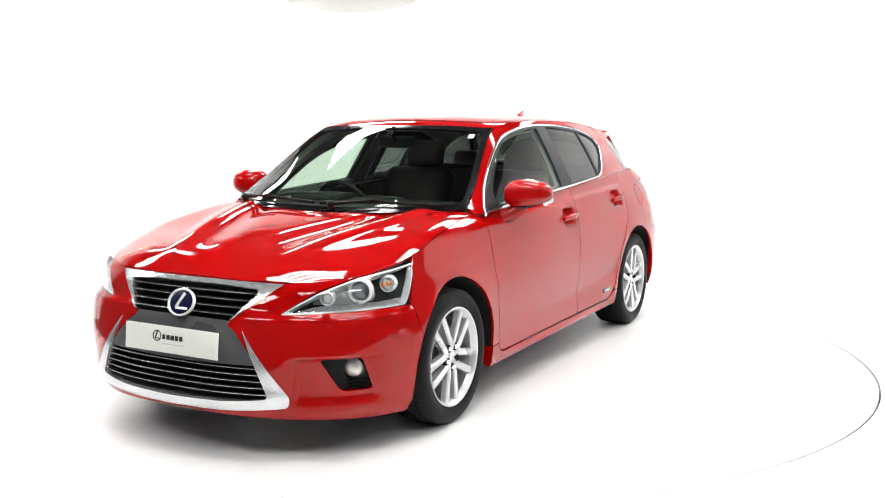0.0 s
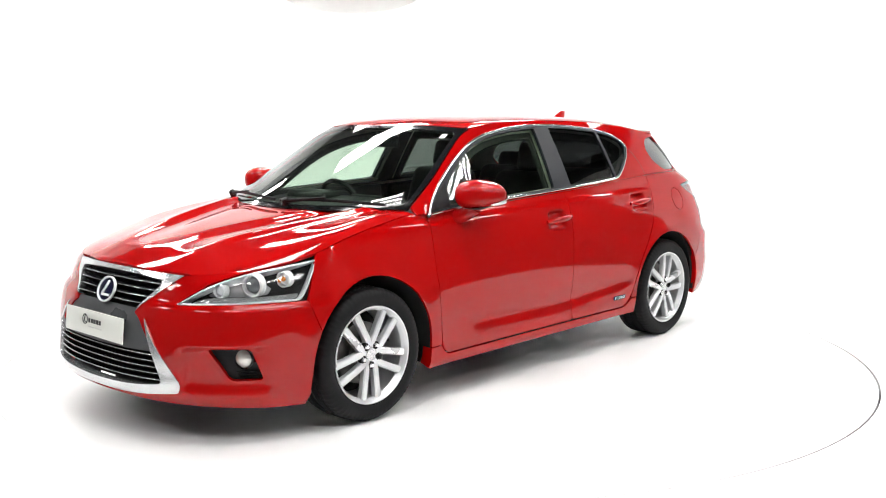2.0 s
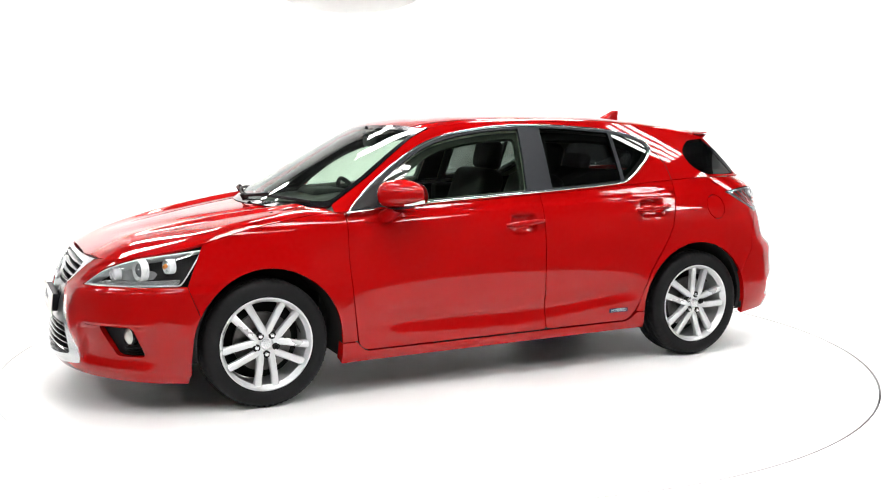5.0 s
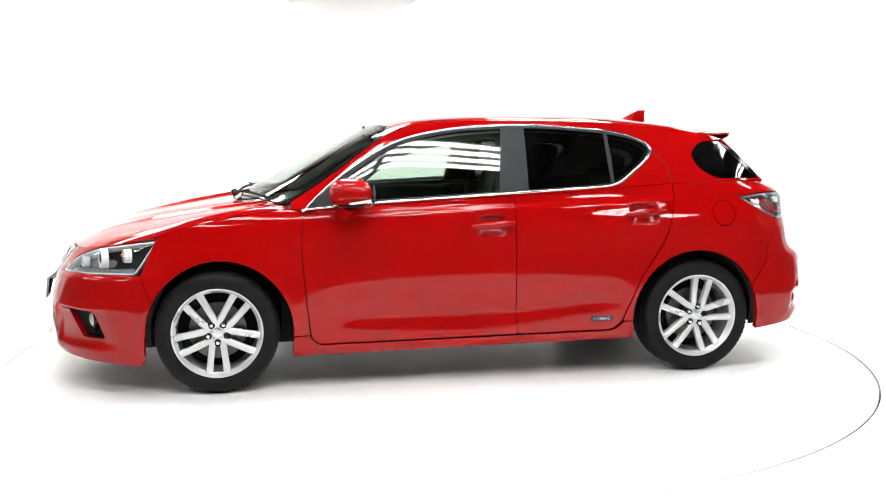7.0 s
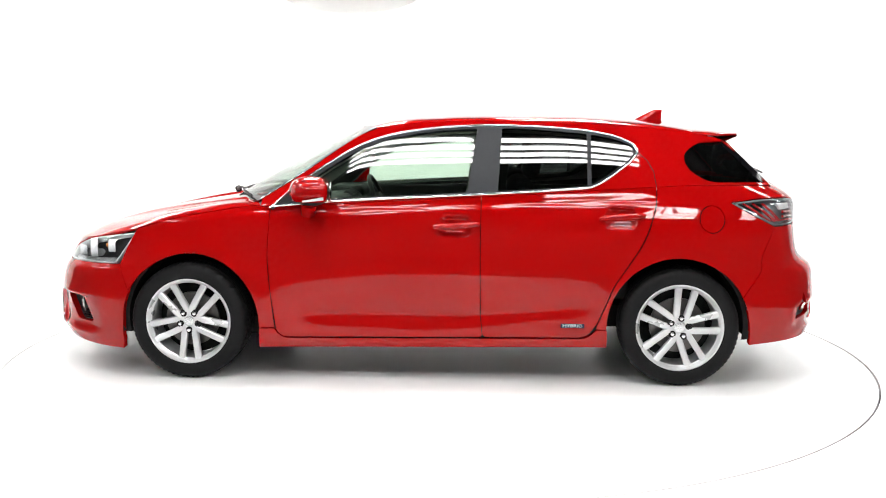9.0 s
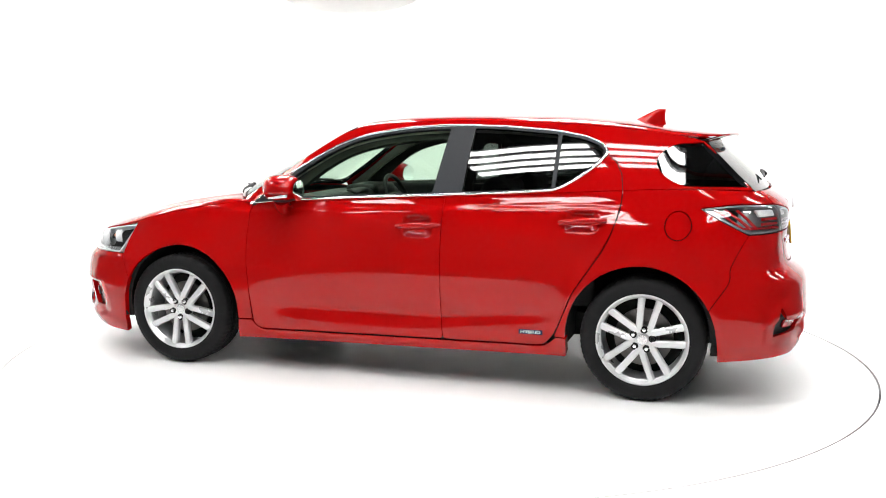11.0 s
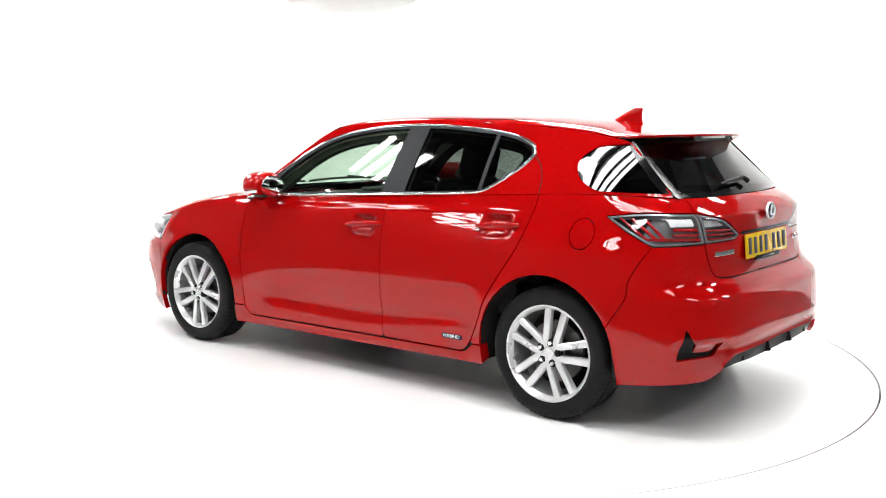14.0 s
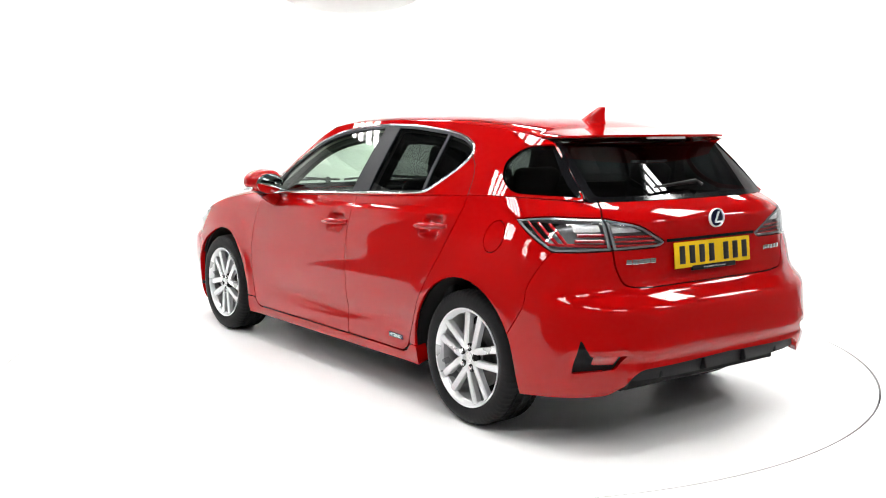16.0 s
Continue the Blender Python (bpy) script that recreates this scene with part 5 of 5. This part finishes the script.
def build_cabin():
    # headliner and pillar trims
    ys = np.linspace(-1, 1, 9)
    lining = outline([(0.40 - 0.08 * t * t, 0.52 * t, 0.0) for t in ys] + [(-1.52, 0.52, 0.05), (-1.52, -0.52, 0.05)], r=0, step=0.08)
    panel("headliner", roof_top, [lining], M_BEIGE, CAR, "pale cloth headliner", lift=-0.03, gap=0, depth=0, step=0.07)
    for s in (1, -1):
        rail = [(x, float(ZRAIL(x)) - 0.012, 0.0) for x in np.concatenate([np.linspace(0.88, 0.26, 10), np.linspace(0.2, -1.5, 12), np.linspace(-1.55, -1.76, 5)])]
        bl = [(x, float(ZTOP(x)) - 0.02, 0.0) for x in np.linspace(-1.76, 0.88, 14)]
        panel("pillar_trim", cabin_side, [outline(rail + bl, r=0, step=0.06), shrink(DLO, 0.03), shrink(QGLASS, -0.012)], M_BEIGE, CAR, "pale pillar trim", sides=(s,), lift=-0.03, gap=0, depth=0, step=0.05)
        bpil = outline([(-0.19, 1.0), (-0.24, 1.35), (-0.36, 1.35), (-0.34, 1.0)], r=0.01)
        panel("centre_pillar_trim", cabin_side, [bpil], M_BEIGE, CAR, "pale pillar trim", sides=(s,), lift=-0.03, gap=0, depth=0.02)
        front = outline([(0.66, 0.972), (0.2, 0.995), (-0.175, 1.014), (-0.212, 1.305), (0.0, 1.294, 0.1), (0.21, 1.257, 0.1), (0.35, 1.210, 0.1), (0.49, 1.125, 0.1)], r=0.03)
        rear = outline([(-0.385, 1.030), (-0.80, 1.052, 0.05), (-0.97, 1.165, 0.05), (-1.0, 1.225, 0.03), (-0.95, 1.258, 0.05), (-0.76, 1.286, 0.1), (-0.41, 1.298)], r=0.03)
        # Added ring, coloured dark for the shade on the pale trim.
        panel("door_reveal", cabin_side, [shrink(DLO, 0.016), front, rear], M_REVEAL, CAR, "added window reveal ring of the doors, coloured dark for the shade inside", sides=(s,), lift=-0.040, gap=0, depth=0.025, step=0.04)
        bm = bmesh.new()
        for x0, x1 in ((0.80, -0.22), (-0.30, -1.05)):
            cushion(bm, ((x0 + x1) / 2, 0.715 * s, 0.70), (abs(x0 - x1), 0.06, 0.52), r=0.025)
        part("door_card", bm, M_LEATHER, CAR, "black inner door trim")
    # floor pan and bulkhead
    bm = bmesh.new()
    box_into(bm, (0.02, 0, 0.222), (1.75, 1.54, 0.06))
    box_into(bm, (1.45, 0, 0.235), (1.2, 1.06, 0.10))
    box_into(bm, (-1.40, 0, 0.31), (1.10, 1.06, 0.12))
    box_into(bm, (0.95, 0, 0.6), (0.04, 1.3, 0.62))
    part("floor_pan", bm, M_DARK, CAR, smooth=False)
    bm = bmesh.new()
    lathe(bm, [(0, -0.32), (0.085, -0.31), (0.095, 0), (0.085, 0.31), (0, 0.32)], n=24, m=pose(-1.80, -0.15, 0.285, 90, 0, 0))
    part("silencer", bm, M_DISC, CAR, "dull steel exhaust silencer")
    # dashboard
    bm = bmesh.new()
    cushion(bm, (0.74, 0, 0.835), (0.50, 1.36, 0.20), m=pose(0, 0, 0, 0, 6, 0), r=0.07)
    cushion(bm, (0.60, -0.37, 0.935), (0.22, 0.36, 0.08), r=0.04)
    cushion(bm, (0.56, 0, 0.90), (0.06, 0.26, 0.13), m=pose(0, 0, 0, 0, -20, 0), r=0.02)
    cushion(bm, (0.30, 0, 0.58), (0.75, 0.24, 0.26), r=0.06)
    part("dashboard", bm, M_LEATHER, CAR, "black padded dashboard")
    bm = bmesh.new()
    m = Matrix.Translation((0.40, -0.37, 0.86)) @ pose(0, 0, 0, 0, -66, 0)
    n1, n2 = 40, 8
    vs = [[bm.verts.new(m @ Vector(((0.180 + 0.014 * math.cos(b)) * math.cos(a), (0.180 + 0.014 * math.cos(b)) * math.sin(a), 0.014 * math.sin(b)))) for b in np.linspace(0, 2 * math.pi, n2 + 1)[:-1]] for a in np.linspace(0, 2 * math.pi, n1 + 1)[:-1]]
    for i in range(n1):
        for j in range(n2):
            bm.faces.new((vs[i][j], vs[(i + 1) % n1][j], vs[(i + 1) % n1][(j + 1) % n2], vs[i][(j + 1) % n2]))
    box_into(bm, tuple(m.translation), (0.02, 0.34, 0.05), m=pose(0, 0, 0, 0, 24, 0), bevel=0.005)
    lathe(bm, [(0.07, -0.03), (0.065, 0.02), (0, 0.025)], n=20, m=m)
    part("steering_wheel", bm, M_LEATHER, CAR, "black leather steering wheel")
    bm = bmesh.new()
    cushion(bm, (0.42, 0, 1.262), (0.030, 0.235, 0.068), m=pose(0, 0, 0, 0, 8, 0), r=0.014)
    sweep(bm, [(0.43, 0, 1.27), (0.47, 0, 1.31), (0.45, 0, 1.345)], 0.012, n=8)
    part("interior_mirror", bm, M_BLACK, CAR, "black interior mirror")
    for x, y, z0 in ((-0.12, 0.36, 0.36), (-0.12, -0.36, 0.36)):
        bm = bmesh.new()
        cushion(bm, (x + 0.08, y, z0 + 0.10), (0.52, 0.50, 0.18), m=pose(0, 0, 0, 0, -8, 0), r=0.07)
        cushion(bm, (x - 0.27, y, z0 + 0.42), (0.16, 0.50, 0.62), m=pose(0, 0, 0, 0, -20, 0), r=0.07)
        seat = part("front_seat", bm, M_LEATHER, CAR, "black leather front seat")
        bm = bmesh.new()
        cushion(bm, (x - 0.42, y, z0 + 0.80), (0.10, 0.27, 0.19), m=pose(0, 0, 0, 0, -14, 0), r=0.05)
        part("headrest", bm, M_LEATHER, seat)
        for d in (-0.05, 0.05):
            bm = bmesh.new()
            sweep(bm, [(x - 0.395, y + d, z0 + 0.66), (x - 0.41, y + d, z0 + 0.76)], 0.006, n=8)
            part("headrest_post", bm, M_CHROME, seat)
    bm = bmesh.new()
    cushion(bm, (-0.86, 0, 0.52), (0.50, 1.28, 0.20), r=0.07)
    cushion(bm, (-1.13, 0, 0.82), (0.16, 1.28, 0.52), m=pose(0, 0, 0, 0, -22, 0), r=0.07)
    bench = part("rear_bench", bm, M_LEATHER, CAR, "black leather rear bench")
    for y in (-0.40, 0.40):
        bm = bmesh.new()
        cushion(bm, (-1.26, y, 1.10), (0.09, 0.26, 0.13), m=pose(0, 0, 0, 0, -16, 0), r=0.04)
        part("headrest", bm, M_LEATHER, bench)
    bm = bmesh.new()
    box_into(bm, (-1.50, 0, 0.98), (0.55, 1.2, 0.02))
    part("parcel_shelf", bm, M_DARK, CAR, smooth=False)


def build_badges():
    for s in (1, -1):
        y = float(half_width(np.array(-0.742), np.array(0.317))) + 0.002
        m = Matrix.Translation((-0.742, y * s, 0.317)) @ (Matrix(((-1, 0, 0, 0), (0, 0, 1, 0), (0, 1, 0, 0), (0, 0, 0, 1))) if s > 0 else Matrix(((1, 0, 0, 0), (0, 0, -1, 0), (0, 1, 0, 0), (0, 0, 0, 1))))
        b = plaque("hybrid_badge", M_BLUE, CAR, (0.124, 0.024, 0.005), m, "small dark blue badge with chrome letters", bevel=0.002)
        text_mesh("HYBRID", 0.0235, 0.0006, m @ Matrix.Translation((0, 0, 0.0032)) @ Matrix.Diagonal((1.28, 1, 1, 1)), M_CHROME, "badge_letters", b)


build_headlights()
build_grille()
build_taillights()
build_rear_trim()
build_mirrors()
build_wipers()
build_cabin()
build_badges()


def hanging_dome():
    d = new("hanging_dome")
    tagged(d, "pale round hanging lamp shade near the ceiling", "lamp shade")
    bm = bmesh.new()
    lathe(bm, [(0, 0.0), (0.22, 0.012), (0.45, 0.05), (0.60, 0.11), (0.62, 0.13), (0.60, 0.135), (0.3, 0.30), (0.06, 0.36), (0, 0.36)], n=64)
    part("shade", bm, M_SHADE, d)
    bm = bmesh.new()
    lathe(bm, [(0.008, 0.35), (0.008, CEIL_H - 2.36)], n=8)
    part("cable", bm, M_BLACK, d)
    d.matrix_basis = pose(-0.80, 3.2, 2.348)


hanging_dome()


def motions():
    rows, disc = [], []
    for k in range(17):
        a = -2.07959 - 0.123552 * k - 0.0000666 * k * k
        m = pose(0, 0, 0, 0, 0, math.degrees(a))
        rows.append((float(k), m @ pose(-0.0134, -0.0379, 0)))
        disc.append((float(k), m))
    walk(CAR, rows)
    walk(TURNTABLE, disc)


motions()
